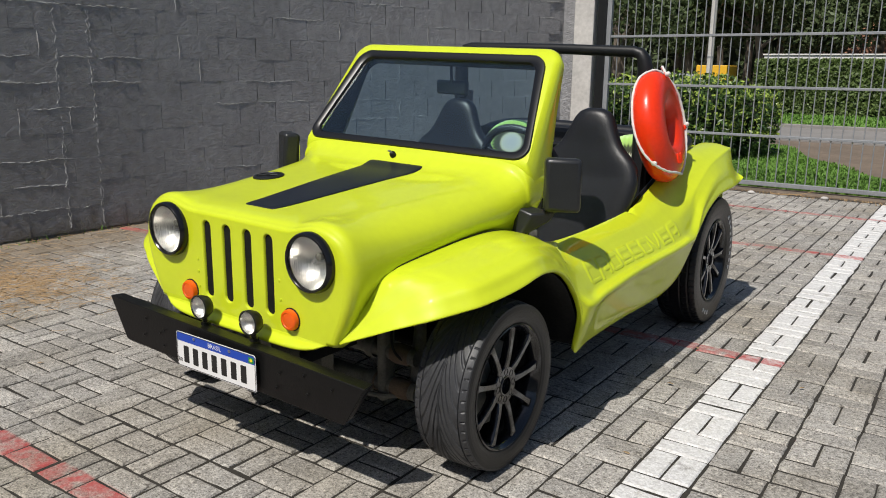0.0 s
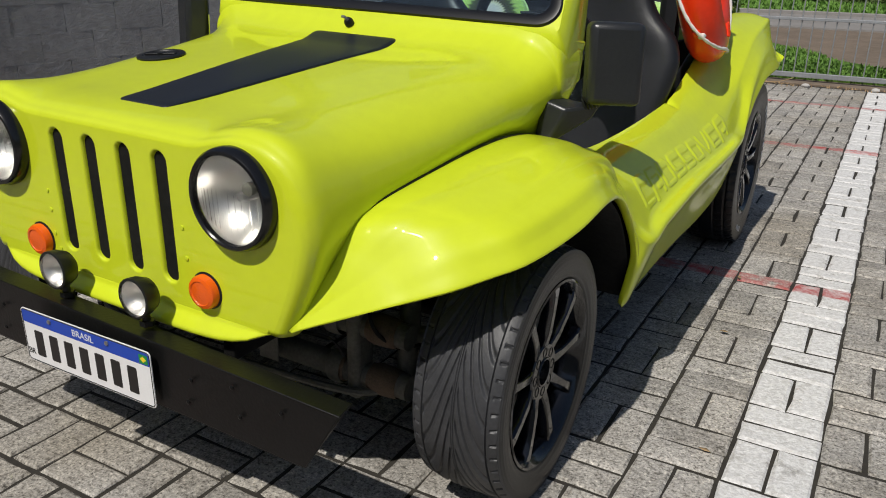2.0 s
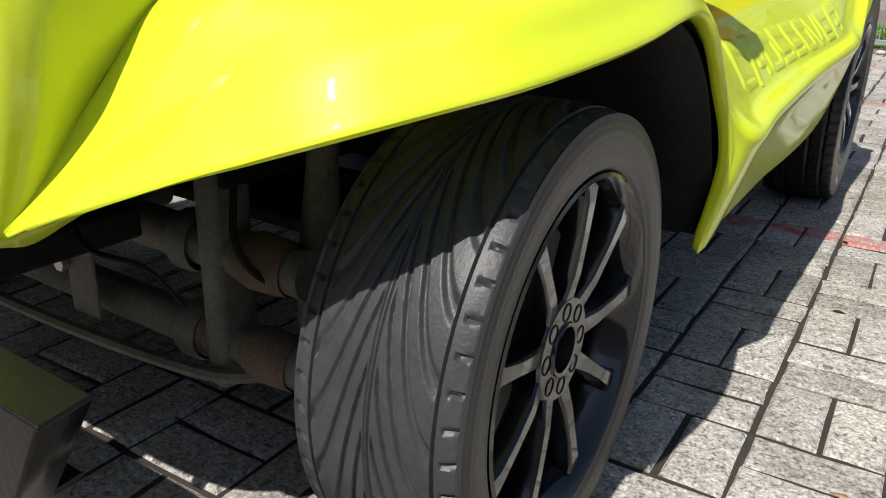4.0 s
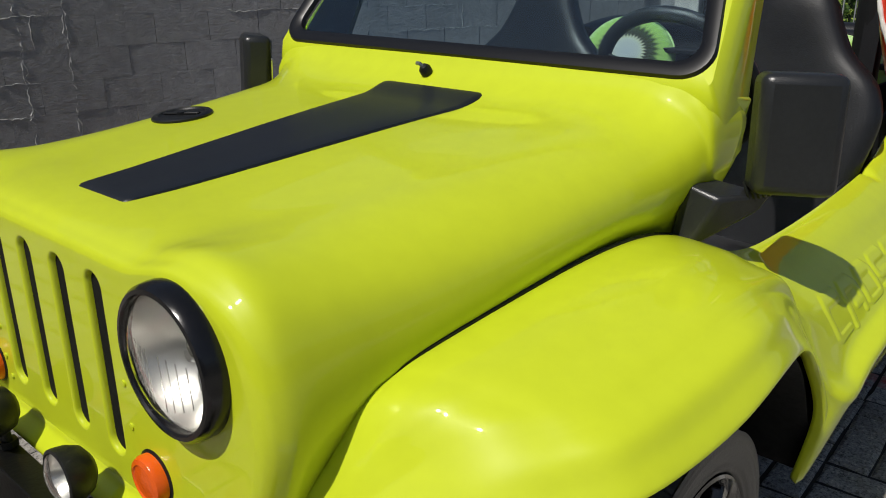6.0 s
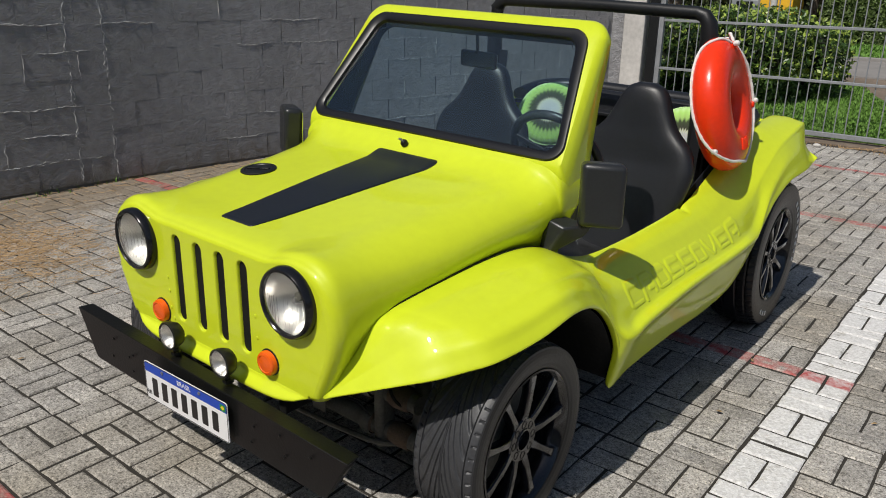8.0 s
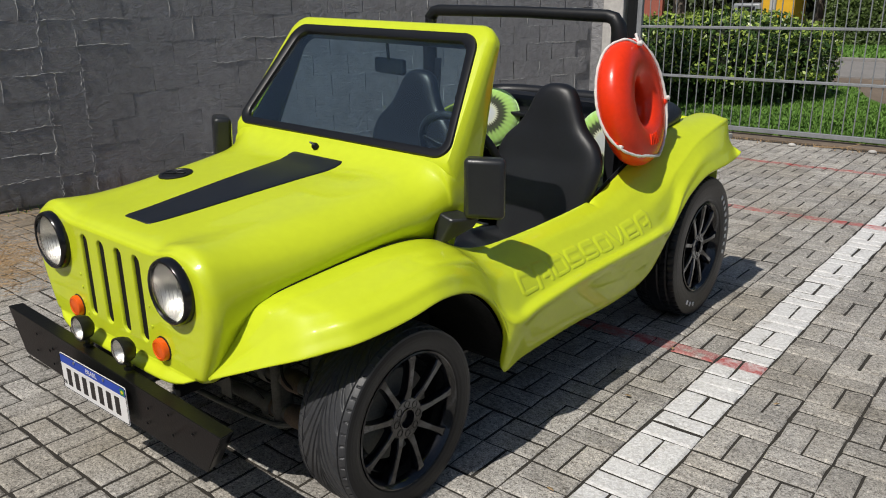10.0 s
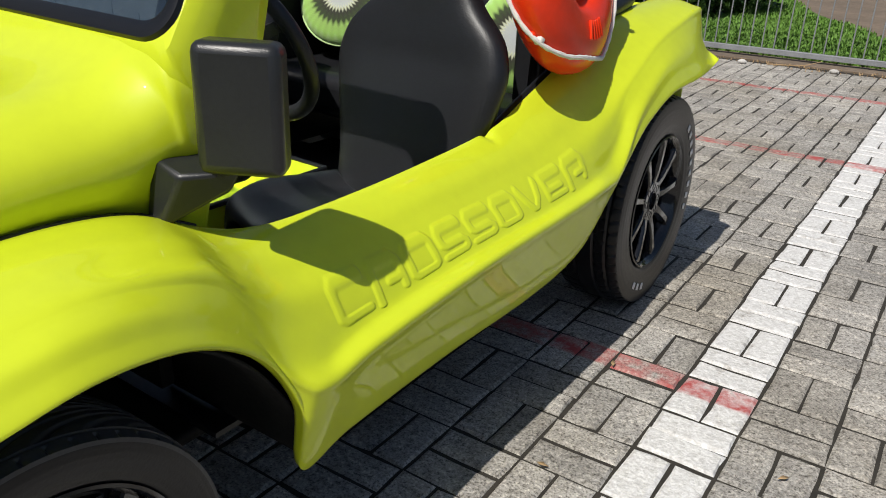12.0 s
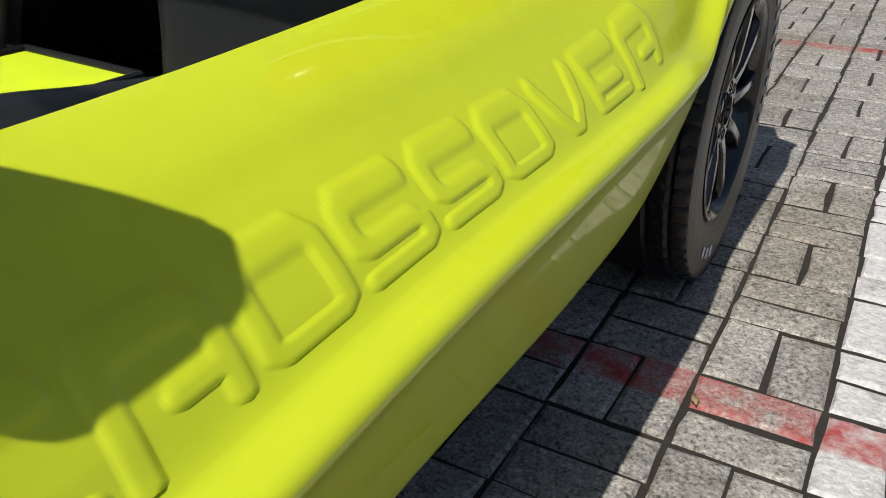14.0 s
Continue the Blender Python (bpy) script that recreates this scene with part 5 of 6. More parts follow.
def side_mirror(s):
    """s: 1 on the car's left."""
    m = Matrix.Translation((s * 0.737, -0.630, 0.979 if s > 0 else 0.957)) @ pose(0, 0, 0, -3, 0, 32 * s)
    house = part("side_mirror", box(0.140, 0.078, 0.205, (0, 0, 0), m), MIRROR_PLASTIC, car, "dark grey plastic door mirror", bevel=0.018)
    part("mirror_face", box(0.110, 0.003, 0.18, (0, 0, 0), m @ Matrix.Translation((0, 0.0395, 0))), MIRROR, house, "mirror glass")
    bm = bmesh.new()
    a = [(0.574, -0.694, 0.880), (0.580, -0.600, 0.874), (0.565, -0.610, 0.772), (0.560, -0.712, 0.750)]
    b = [(0.645, -0.696, 0.860), (0.712, -0.618, 0.868), (0.690, -0.618, 0.832), (0.600, -0.714, 0.756)]
    va = [bm.verts.new((s * x, y, z)) for x, y, z in a]
    vb = [bm.verts.new((s * x, y, z)) for x, y, z in b]
    bm.faces.new(va); bm.faces.new(vb[::-1])
    for k in range(4):
        j = (k + 1) % 4
        bm.faces.new((va[k], va[j], vb[j], vb[k]))
    bmesh.ops.recalc_face_normals(bm, faces=bm.faces)
    part("mirror_foot", bm, MIRROR_PLASTIC, house, bevel=0.008)
    pts, rad = [], []
    for k in range(15):
        t = k / 14
        pts.append((s * (0.668 + 0.050 * t), -0.640 + 0.02 * t, 0.868 + 0.022 * t))
        rad.append(0.0175 + 0.0028 * (k % 2))
    part("bellows", tube(pts, rad, n=14), BLACK_PLASTIC, house, "ribbed rubber bellows")


side_mirror(1)
side_mirror(-1)


# the body as built is set on its wheels: lengths along it, how it stands across the paving, and its slight lean
BODY_FROM, BODY_TO = (-1.90, -0.65, 0.29, 0.78, 1.245, 1.63), (-1.720, -0.500, 0.345, 0.790, 1.160, 1.508)


def on_wheels(p):
    """Where a place of the body as built comes to lie in the yard."""
    x, y, z = p[..., 0], np.interp(p[..., 1], BODY_FROM, BODY_TO), p[..., 2]
    return np.stack([x + 0.017 + 0.023 * y, y, z - 0.012 - 0.027 * x], -1)


def settle(root):
    for ob in root.children_recursive:
        co = np.empty(3 * len(ob.data.vertices))
        ob.data.vertices.foreach_get("co", co)
        ob.data.vertices.foreach_set("co", on_wheels(co.reshape(-1, 3)).ravel())
        ob.data.update()


settle(car)
plate = number_plate()
settle(plate)
FRONT_R, REAR_R = 0.302, 0.358
wheel(0.714, -0.948, FRONT_R, 0.205, 1, "swept")
wheel(-0.730, -0.948, FRONT_R, 0.205, -1, "swept")
wheel(0.786, 1.150, REAR_R, 0.215, 1, "blocks", bars=True)
wheel(-0.706, 1.150, REAR_R, 0.215, -1, "blocks")


# ---- things carried on the buggy ----
def life_ring():
    down = Vector((0.240, -0.240, -0.940)).normalized()
    out = Vector((0.970, 0.10, 0.20))
    out = (out - out.dot(down) * down).normalized()
    c = Matrix.Translation((0.690, 0.685, 1.106)) @ Matrix((down, out.cross(down), out)).transposed().to_4x4()
    ring = thing("life_ring", "orange plastic life ring with white grab rope, against the roll bar", "life ring")
    R, r = 0.186, 0.095
    prof = []
    for k in range(28):
        a = 2 * math.pi * k / 28
        prof.append((R + r * math.copysign(abs(math.cos(a)) ** 0.9, math.cos(a)), 0.073 * math.copysign(abs(math.sin(a)) ** 0.88, math.sin(a))))
    part("ring_body", spin(prof, 72, c, closed=True), BUOY, ring)
    ro = R + r
    # the rope: angle from the lowest point, distance from the middle, height over the face
    def hug(a, turn, off=0.0065):
        """A place on the skin of the tube: angle round the ring, angle round the tube."""
        t = radians(turn)
        return a, R + (r + off) * math.cos(t), (0.073 + off) * math.sin(t)

    way = [hug(196, 52), hug(208, 22), hug(222, -20), hug(242, -44), hug(268, -52), hug(290, -44), hug(308, -22), hug(322, 6, 0.010), hug(338, 34, 0.010), hug(354, 52, 0.008),
           hug(10, 54, 0.008), hug(26, 46, 0.009), hug(38, 34, 0.014), hug(52, 44, 0.010), hug(72, 62), hug(97, 72), hug(125, 70), hug(150, 55), (172, ro + 0.012, 0.030), (186, ro + 0.010, 0.044)]
    pts = []
    for a, d, h in way + way[:3]:
        pts.append(c @ Vector((d * math.cos(radians(a)), d * math.sin(radians(a)), h)))
    line = spline([tuple(p) for p in pts], 7)
    part("rope", tube([tuple(p) for p in line[7:-7]], [0.0062 + 0.0009 * math.sin(1.9 * k) for k in range(len(line) - 14)], n=8), ROPE, ring, "white braided rope")
    for a, d, h in ((196, R + 0.055, 0.064), (318, ro - 0.004, -0.012), (97, R + 0.030, 0.066), (172, ro - 0.004, 0.0)):
        q = c @ pose(0, 0, 0, 0, 0, a)
        part("rope_lug", box(0.030, 0.026, 0.030, (0, 0, 0), q @ Matrix.Translation((d, 0, h))), BUOY, ring, bevel=0.008)
        part("rope_knot", spin([(0, 0.016), (0.010, 0.010), (0.012, 0), (0.010, -0.010), (0, -0.016)], 12, q @ Matrix.Translation((d + 0.004, 0.016, h + 0.016))), ROPE, ring)
    # a moulded mark that cannot be read
    for k in range(5):
        q = c @ pose(0, 0, 0, 0, 0, 2 + 6.5 * k) @ Matrix.Translation((R - 0.012, 0, 0.074))
        part("moulded_bar", box(0.050, 0.0075, 0.008, (0, 0, 0), q), BUOY, ring, "raised plain bar", bevel=0.002)


life_ring()


def kiwi_pillow(at, rx, rz):
    p = thing("kiwi_cushion", "round plush cushion printed like a kiwi slice, on the rear bench", "cushion", "kiwi cushions")
    p.matrix_world = Matrix.Translation(at) @ pose(0, 0, 0, rx, 0, rz)
    bm = spin([(0.0, 0.062), (0.06, 0.061), (0.11, 0.054), (0.15, 0.038), (0.172, 0.016), (0.176, 0.0), (0.172, -0.016), (0.15, -0.038), (0.11, -0.054), (0.06, -0.061), (0.0, -0.062)], 48, pose(0, 0, 0, 90))
    part("cover", bm, KIWI, p)
    part("piping", tube([(0.177 * math.cos(a), 0, 0.177 * math.sin(a)) for a in np.linspace(0, 2 * math.pi, 60)[:-1]], 0.005, n=6, closed=True), KIWI, p)


kiwi_pillow((-0.335, 1.00, 0.915), -30, 20)
kiwi_pillow((0.41, 1.02, 0.850), -14, 8)


# ---- beyond the gate ----
def far(x, y, z=0.0):
    """Lays out the street from the plan of the land behind the gate."""
    return 0.14 + 0.93 * x, -0.083 + 0.922 * y, z


def sheet(name, x0, x1, y0, y1, z, material, label, category):
    ob = part(name, box(x1 - x0, y1 - y0, 0.04, ((x0 + x1) / 2, (y0 + y1) / 2, z - 0.02)), material, None, smooth=False)
    return tagged(ob, label, category, kind="structure")


EDGE_X, EDGE_Y = (-2.84, -1.21, -0.40, 0.65, 1.26, 1.91, 3.12), (14.48, 13.0, 11.07, 9.14, 8.49, 7.98, 7.71)
verge = part("verge", prism([(-12, GATE_Y + 0.14), (14, GATE_Y + 0.14), (14, 7.66)] + [(EDGE_X[k], EDGE_Y[k]) for k in range(6, -1, -1)] + [(-12, 14.58)], Matrix.Translation((0, 0, -0.04)), 0.04), TURF, None, smooth=False)
tagged(verge, "green grass verge between gate and street, worn to earth at one side", "grass", kind="structure")
sheet("road", -60, 60, 14.76, 18.91, -0.012, ASPHALT, "pale grey paved street", "road")
sheet("far_verge", -60, 60, 18.91, 26.66, 0.004, TURF, "mown grass below the hedge", "grass")
kerb = part("kerb", box(120, 0.16, 0.13, (0, 18.91, 0.01)), ASPHALT, None, bevel=0.02)
tagged(kerb, "pale concrete kerb along the street", "kerb", kind="structure")


def blades(name, label, spots, height, width, material, seed):
    """Grass as many thin leaning blades."""
    rng = np.random.default_rng(seed)
    n = len(spots)
    a = rng.uniform(0, 2 * math.pi, n)
    h = height * rng.uniform(0.5, 1.3, n)
    lean = rng.uniform(0.1, 0.8, n) * h
    w = width * rng.uniform(0.6, 1.3, n)
    d = np.stack([np.cos(a), np.sin(a), 0 * a], 1)
    s = np.stack([-np.sin(a), np.cos(a), 0 * a], 1)
    up = np.array([0, 0, 1.0])
    b = np.asarray(spots)
    v = np.stack([b - s * w[:, None], b + s * w[:, None], b + s * 0.6 * w[:, None] + up * (0.6 * h)[:, None] + d * (0.4 * lean)[:, None],
                  b - s * 0.6 * w[:, None] + up * (0.6 * h)[:, None] + d * (0.4 * lean)[:, None], b + up * h[:, None] + d * lean[:, None]], 1)
    i = np.arange(n)[:, None] * 5
    faces = [list(q) for q in (i + np.array([0, 1, 2, 3]))] + [list(q) for q in (i + np.array([3, 2, 4]))]
    me = bpy.data.meshes.new(name)
    me.from_pydata(v.reshape(-1, 3).tolist(), [], faces)
    ob = mesh_part(name, me, material, None, smooth=False)
    return tagged(ob, label, "grass", kind="stuff")


rng = np.random.default_rng(4)
n = 80000
gx, gy = rng.uniform(-3.6, 4.5, n), GATE_Y + 0.12 + 6.5 * rng.uniform(0, 1, n) ** 1.7
keep = gy < np.interp(gx, EDGE_X, EDGE_Y) + 0.22 * np.sin(gx * 5) - 0.5 * rng.random(n) ** 3
blades("grass", "bright green clover and grass behind the gate", np.stack([gx[keep], gy[keep], 0 * gx[keep]], 1), 0.040, 0.013, GRASS, 5)
n = 9000
blades("grass", "short mown grass across the street", np.stack([rng.uniform(-12, 4, n), rng.uniform(19.0, 24.8, n), np.full(n, 0.0)], 1), 0.10, 0.03, GRASS, 6)
n = 60
blades("weeds", "small weeds and grass at the foot of the wall", np.stack([WALL_X - 0.04 + 0.10 * rng.random(n) ** 2, rng.choice([-0.55, -0.05, 0.35, 0.7, 1.3], n) + rng.normal(0, 0.14, n), np.full(n, -0.01)], 1), 0.045, 0.005, GRASS, 7)


def straw_litter(name, label, x, y, z, seed):
    """Single dry stalks lying flat."""
    r = np.random.default_rng(seed)
    n = len(x)
    a, half, w = r.uniform(0, math.pi, n), r.uniform(0.012, 0.055, n), r.uniform(0.0007, 0.0016, n)
    p = np.stack([x, y, np.full(n, z) + 0.006 * r.random(n) ** 2], 1)
    d = np.stack([np.cos(a), np.sin(a), r.normal(0, 0.04, n)], 1) * half[:, None]
    side = np.stack([-np.sin(a), np.cos(a), 0 * a], 1) * w[:, None]
    up = np.array([0, 0, 0.0014])
    v = np.stack([p - d - side, p - d + side, p - d + up, p + d - side, p + d + side, p + d + up], 1)
    i = np.arange(n)[:, None] * 6
    me = bpy.data.meshes.new(name)
    me.from_pydata(v.reshape(-1, 3).tolist(), [], [list(q) for k in ((0, 3, 5, 2), (1, 2, 5, 4), (0, 1, 4, 3)) for q in i + np.array(k)])
    return tagged(mesh_part(name, me, STRAW, None, smooth=False), label, "straw", kind="stuff")


n = 2600
sx, sy = rng.normal(-2.95, 0.34, n), rng.normal(-0.80, 0.26, n)
ok = sx > WALL_X + 0.1
straw_litter("straw", "dry straw scattered on the paving", sx[ok], sy[ok], 0.001, 8)
n = 500
sx = WALL_X - 0.02 + 0.6 * rng.random(n) ** 2
straw_litter("straw", "dry stalks along the foot of the wall", sx, rng.uniform(-1.0, 2.4, n), 0.001, 18)
n = 700
blades("dry_grass", "dry leaves and straw along the gate strip", np.stack([rng.uniform(-2.5, 4, n), GATE_Y - 0.28 + rng.normal(0, 0.07, n), np.full(n, 0.004)], 1), 0.018, 0.006, STRAW, 9)


def leaf_cloud(name, centre, radii, count, size, material, seed, parent, shell=0.55, box_like=1.0, flat_bottom=None):
    """Many small four-cornered leaves in and on an uneven rounded body."""
    rng = np.random.default_rng(seed)
    d = rng.normal(size=(count, 3))
    d /= np.linalg.norm(d, axis=1, keepdims=True)
    if box_like != 1.0:
        d = np.sign(d) * np.abs(d) ** box_like
        d /= np.maximum(np.abs(d).max(1, keepdims=True), 1e-6) ** 0.55
    r = shell + (1 - shell) * rng.random(count) ** 0.5
    bump = 1 + 0.10 * np.sin(d[:, 0] * 9 + seed) * np.cos(d[:, 1] * 7 + d[:, 2] * 8) + 0.05 * np.sin(d[:, 2] * 23 + d[:, 0] * 17)
    p = np.asarray(centre) + d * np.asarray(radii) * (r * bump)[:, None]
    if flat_bottom is not None:
        p[:, 2] = np.maximum(p[:, 2], flat_bottom + 0.1 * rng.random(count))
    u = rng.normal(size=(count, 3)); u /= np.linalg.norm(u, axis=1, keepdims=True)
    w = np.cross(u, d + 0.6 * rng.normal(size=(count, 3))); w /= np.linalg.norm(w, axis=1, keepdims=True) + 1e-9
    s = size * rng.uniform(0.6, 1.35, count)[:, None]
    v = np.stack([p - u * s, p + w * s * 0.45, p + u * s, p - w * s * 0.45], 1)
    i = np.arange(count)[:, None] * 4 + np.arange(4)
    me = bpy.data.meshes.new(name)
    me.from_pydata(v.reshape(-1, 3).tolist(), [], i.tolist())
    return mesh_part(name, me, material, parent, smooth=False)


def lump(radii, centre, seed):
    bm = bmesh.new()
    bmesh.ops.create_icosphere(bm, subdivisions=3, radius=1)
    for v in bm.verts:
        k = 1 + 0.16 * noise.noise(v.co * 2.3 + Vector((seed, 0, 0)))
        v.co = Vector([c + r * q * k for c, r, q in zip(centre, radii, v.co)])
    return bm


def shrub(at, radii, seed, leaves):
    b = thing("shrub", "dense rounded shrub with glossy light green leaves behind the gate", "shrub", "shrubs by the gate", at=at)
    part("core", lump([r * 0.80 for r in radii], (0, 0, radii[2] * 0.98), seed), SHRUB_CORE, b, "near-black solid core with the shade between leaves painted in")
    leaf_cloud("leaves", (0, 0, radii[2] * 0.98), radii, leaves, 0.036, LEAF, seed, b, 0.74, 0.8, -0.0)
    leaf_cloud("young_leaves", (0, 0, radii[2] * 1.03), [r * 1.02 for r in radii], leaves // 3, 0.038, LEAF_LIGHT, seed + 1, b, 0.86, 0.8, 0.35)
    for k in range(4):
        part("stem", tube([(0.15 * (k - 1.5), 0, -0.02), (0.3 * (k - 1.5), 0.1, 0.5)], [0.02, 0.012], n=6), BARK, b)


shrub((-3.12, 9.23, 0), (0.88, 0.75, 0.62), 11, 8600)
shrub((-2.14, 9.60, 0), (0.88, 0.79, 0.655), 12, 9200)
shrub((-1.67, 10.61, 0), (0.75, 0.75, 0.56), 13, 6400)


def hedge():
    h = thing("hedge", "tall clipped green hedge along the street", "hedge", at=far(0, 28.3), size=0.93)
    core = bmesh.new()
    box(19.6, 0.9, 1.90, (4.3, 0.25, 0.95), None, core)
    part("core", core, SHRUB_CORE, h, "near-black solid core with the inner shade of the hedge painted in")
    r = np.random.default_rng(21)
    n = 42000
    x = r.uniform(-5.55, 14, n)
    top = r.random(n) < 0.12
    y = np.where(top, r.uniform(-0.3, 0.6, n), -0.25 - 0.14 * r.random(n) - 0.05 * np.sin(x * 2.1))
    z = np.where(top, 1.90 + 0.07 * r.random(n), 1.95 * r.random(n) ** 0.9)
    p = np.stack([x, y, z], 1)
    u = r.normal(size=(n, 3)) * np.array([1, 0.5, 1]); u /= np.linalg.norm(u, axis=1, keepdims=True)
    w = np.cross(u, r.normal(size=(n, 3))); w /= np.linalg.norm(w, axis=1, keepdims=True)
    s = 0.065 * r.uniform(0.6, 1.4, n)[:, None]
    v = np.stack([p - u * s, p + w * s * 0.55, p + u * s, p - w * s * 0.55], 1)
    me = bpy.data.meshes.new("leaves")
    me.from_pydata(v.reshape(-1, 3).tolist(), [], (np.arange(n)[:, None] * 4 + np.arange(4)).tolist())
    mesh_part("leaves", me, HEDGE_LEAF, h, smooth=False)
    c = thing("garden_wall", "low white wall with a pale coping behind the hedge", "wall", at=far(4.2, 29.05), size=0.93)
    part("wall", box(19.4, 0.14, 2.12, (0, 0, 1.06)), HOUSE_WHITE, c, smooth=False)
    part("coping", box(19.5, 0.24, 0.05, (0, 0, 2.145)), HOUSE_WHITE, c, bevel=0.01)


hedge()


def tree(at, height, spread, seed, leaves, bend=0.3):
    t = thing("tree", "tall dark leafy tree across the street", "tree", "street trees", at=at)
    r = random.Random(seed)
    trunk = [(0, 0, -0.05)] + [(bend * (k / 6) ** 2 * r.uniform(-1, 1), bend * 0.5 * r.uniform(-1, 1), height * 0.75 * k / 6) for k in range(1, 7)]
    part("trunk", tube(spline(trunk, 3), list(np.linspace(0.20, 0.07, 19)), n=9), BARK, t)
    for k in range(6):
        a = r.uniform(0, 6.28)
        z = height * r.uniform(0.42, 0.7)
        e = (spread * 0.7 * math.cos(a), spread * 0.7 * math.sin(a), z + height * 0.2)
        part("limb", tube(spline([(0, 0, z), (e[0] * 0.5, e[1] * 0.5, z + height * 0.13), e], 4), list(np.linspace(0.07, 0.02, 9)), n=6), BARK, t)
    for k in range(7):
        a = r.uniform(0, 6.28)
        q = spread * r.uniform(0.2, 0.75)
        leaf_cloud("crown", (q * math.cos(a), q * math.sin(a), height * r.uniform(0.52, 0.95)), (spread * 0.55, spread * 0.55, height * 0.17), leaves // 7, 0.11, TREE_LEAF, seed * 10 + k, t, 0.25)


for k, (x, y, h, s) in enumerate(((-10.5, 34, 9.5, 3.6), (-6.5, 36, 10.5, 3.8), (-2.2, 33.5, 9.0, 3.4), (2.5, 37, 10.5, 3.8), (-14.5, 36, 10, 4.0), (6.5, 34, 9.5, 3.6), (-8.4, 31.5, 6.5, 2.6), (0.4, 42, 12, 4.4), (-5.0, 44, 13, 5.0), (-12.0, 46, 13, 5.0), (5.0, 46, 13, 5.0), (-3.9, 35.5, 11.5, 4.6), (0.6, 33.2, 9.5, 4.0), (-8.6, 39, 12, 5.0), (3.8, 40, 12, 4.8), (-9.5, 32.5, 5.2, 2.6), (-6.3, 31.6, 5.6, 2.7), (-3.4, 32.2, 5.0, 2.6), (-1.0, 31.4, 5.8, 2.5), (3.4, 32.0, 5.4, 2.7), (-12.5, 32.0, 5.6, 2.8))):
    tree(far(x, y), 0.95 * h, 0.95 * s, 31 + k, 5200)


def far_woods():
    w = new("far_woods")
    tagged(w, "dark far woods that close the view behind the houses", "trees", kind="stuff")
    for k, (x, y, sx, h) in enumerate(((-28, 48, 14, 4.3), (-11, 46, 11, 4.0), (4, 49, 12, 4.4), (22, 48, 14, 4.2))):
        # dark lump behind the leaves, with the shade of the woods in its colour
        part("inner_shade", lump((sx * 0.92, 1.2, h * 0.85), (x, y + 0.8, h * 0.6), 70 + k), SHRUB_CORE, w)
        leaf_cloud("foliage", (x, y, h * 0.75), (sx, 2.0, h), 9000, 0.24, TREE_LEAF, 90 + k, w, 0.5, 0.8, 0.0)


far_woods()


def street_pole():
    p = thing("street_pole", "slim weathered pale grey street pole", "pole", at=far(-5.55, 22.3), size=0.93)
    part("shaft", tube([(0, 0, -0.05), (0, 0, 4), (0, 0, 8)], [0.095, 0.09, 0.08], n=14), CONCRETE, p)
    part("band", spin([(0.095, 0), (0.1, 0.005), (0.1, 0.055), (0.095, 0.06)], 16, pose(0, 0, 1.9)), GALV, p)


street_pole()


def yellow_skip():
    b = thing("yellow_truck_box", "yellow box body of a parked truck across the street", "truck", at=far(-7.0, 28.0), size=0.93)
    part("cargo_box", box(1.14, 1.4, 1.0, (0.04, 0, 1.22)), YELLOW_BOX, b, bevel=0.03)
    part("chassis", box(1.8, 1.2, 0.2, (-0.3, 0, 0.6)), UNDER, b, bevel=0.02)
    cab = part("cab", box(1.0, 1.35, 0.9, (-1.05, 0, 0.95)), GALV, b, "grey cab", bevel=0.08)
    part("cab_window", box(0.6, 0.01, 0.34, (-1.05, -0.68, 1.12)), SEAL, cab)
    for x in (-1.1, 0.8):
        for y in (-0.6, 0.6):
            part("wheel", spin([(0.0, -0.09), (0.28, -0.09), (0.33, -0.05), (0.33, 0.05), (0.28, 0.09), (0.0, 0.09)], 22, pose(x, y, 0.33, 90)), RUBBER, b)


yellow_skip()


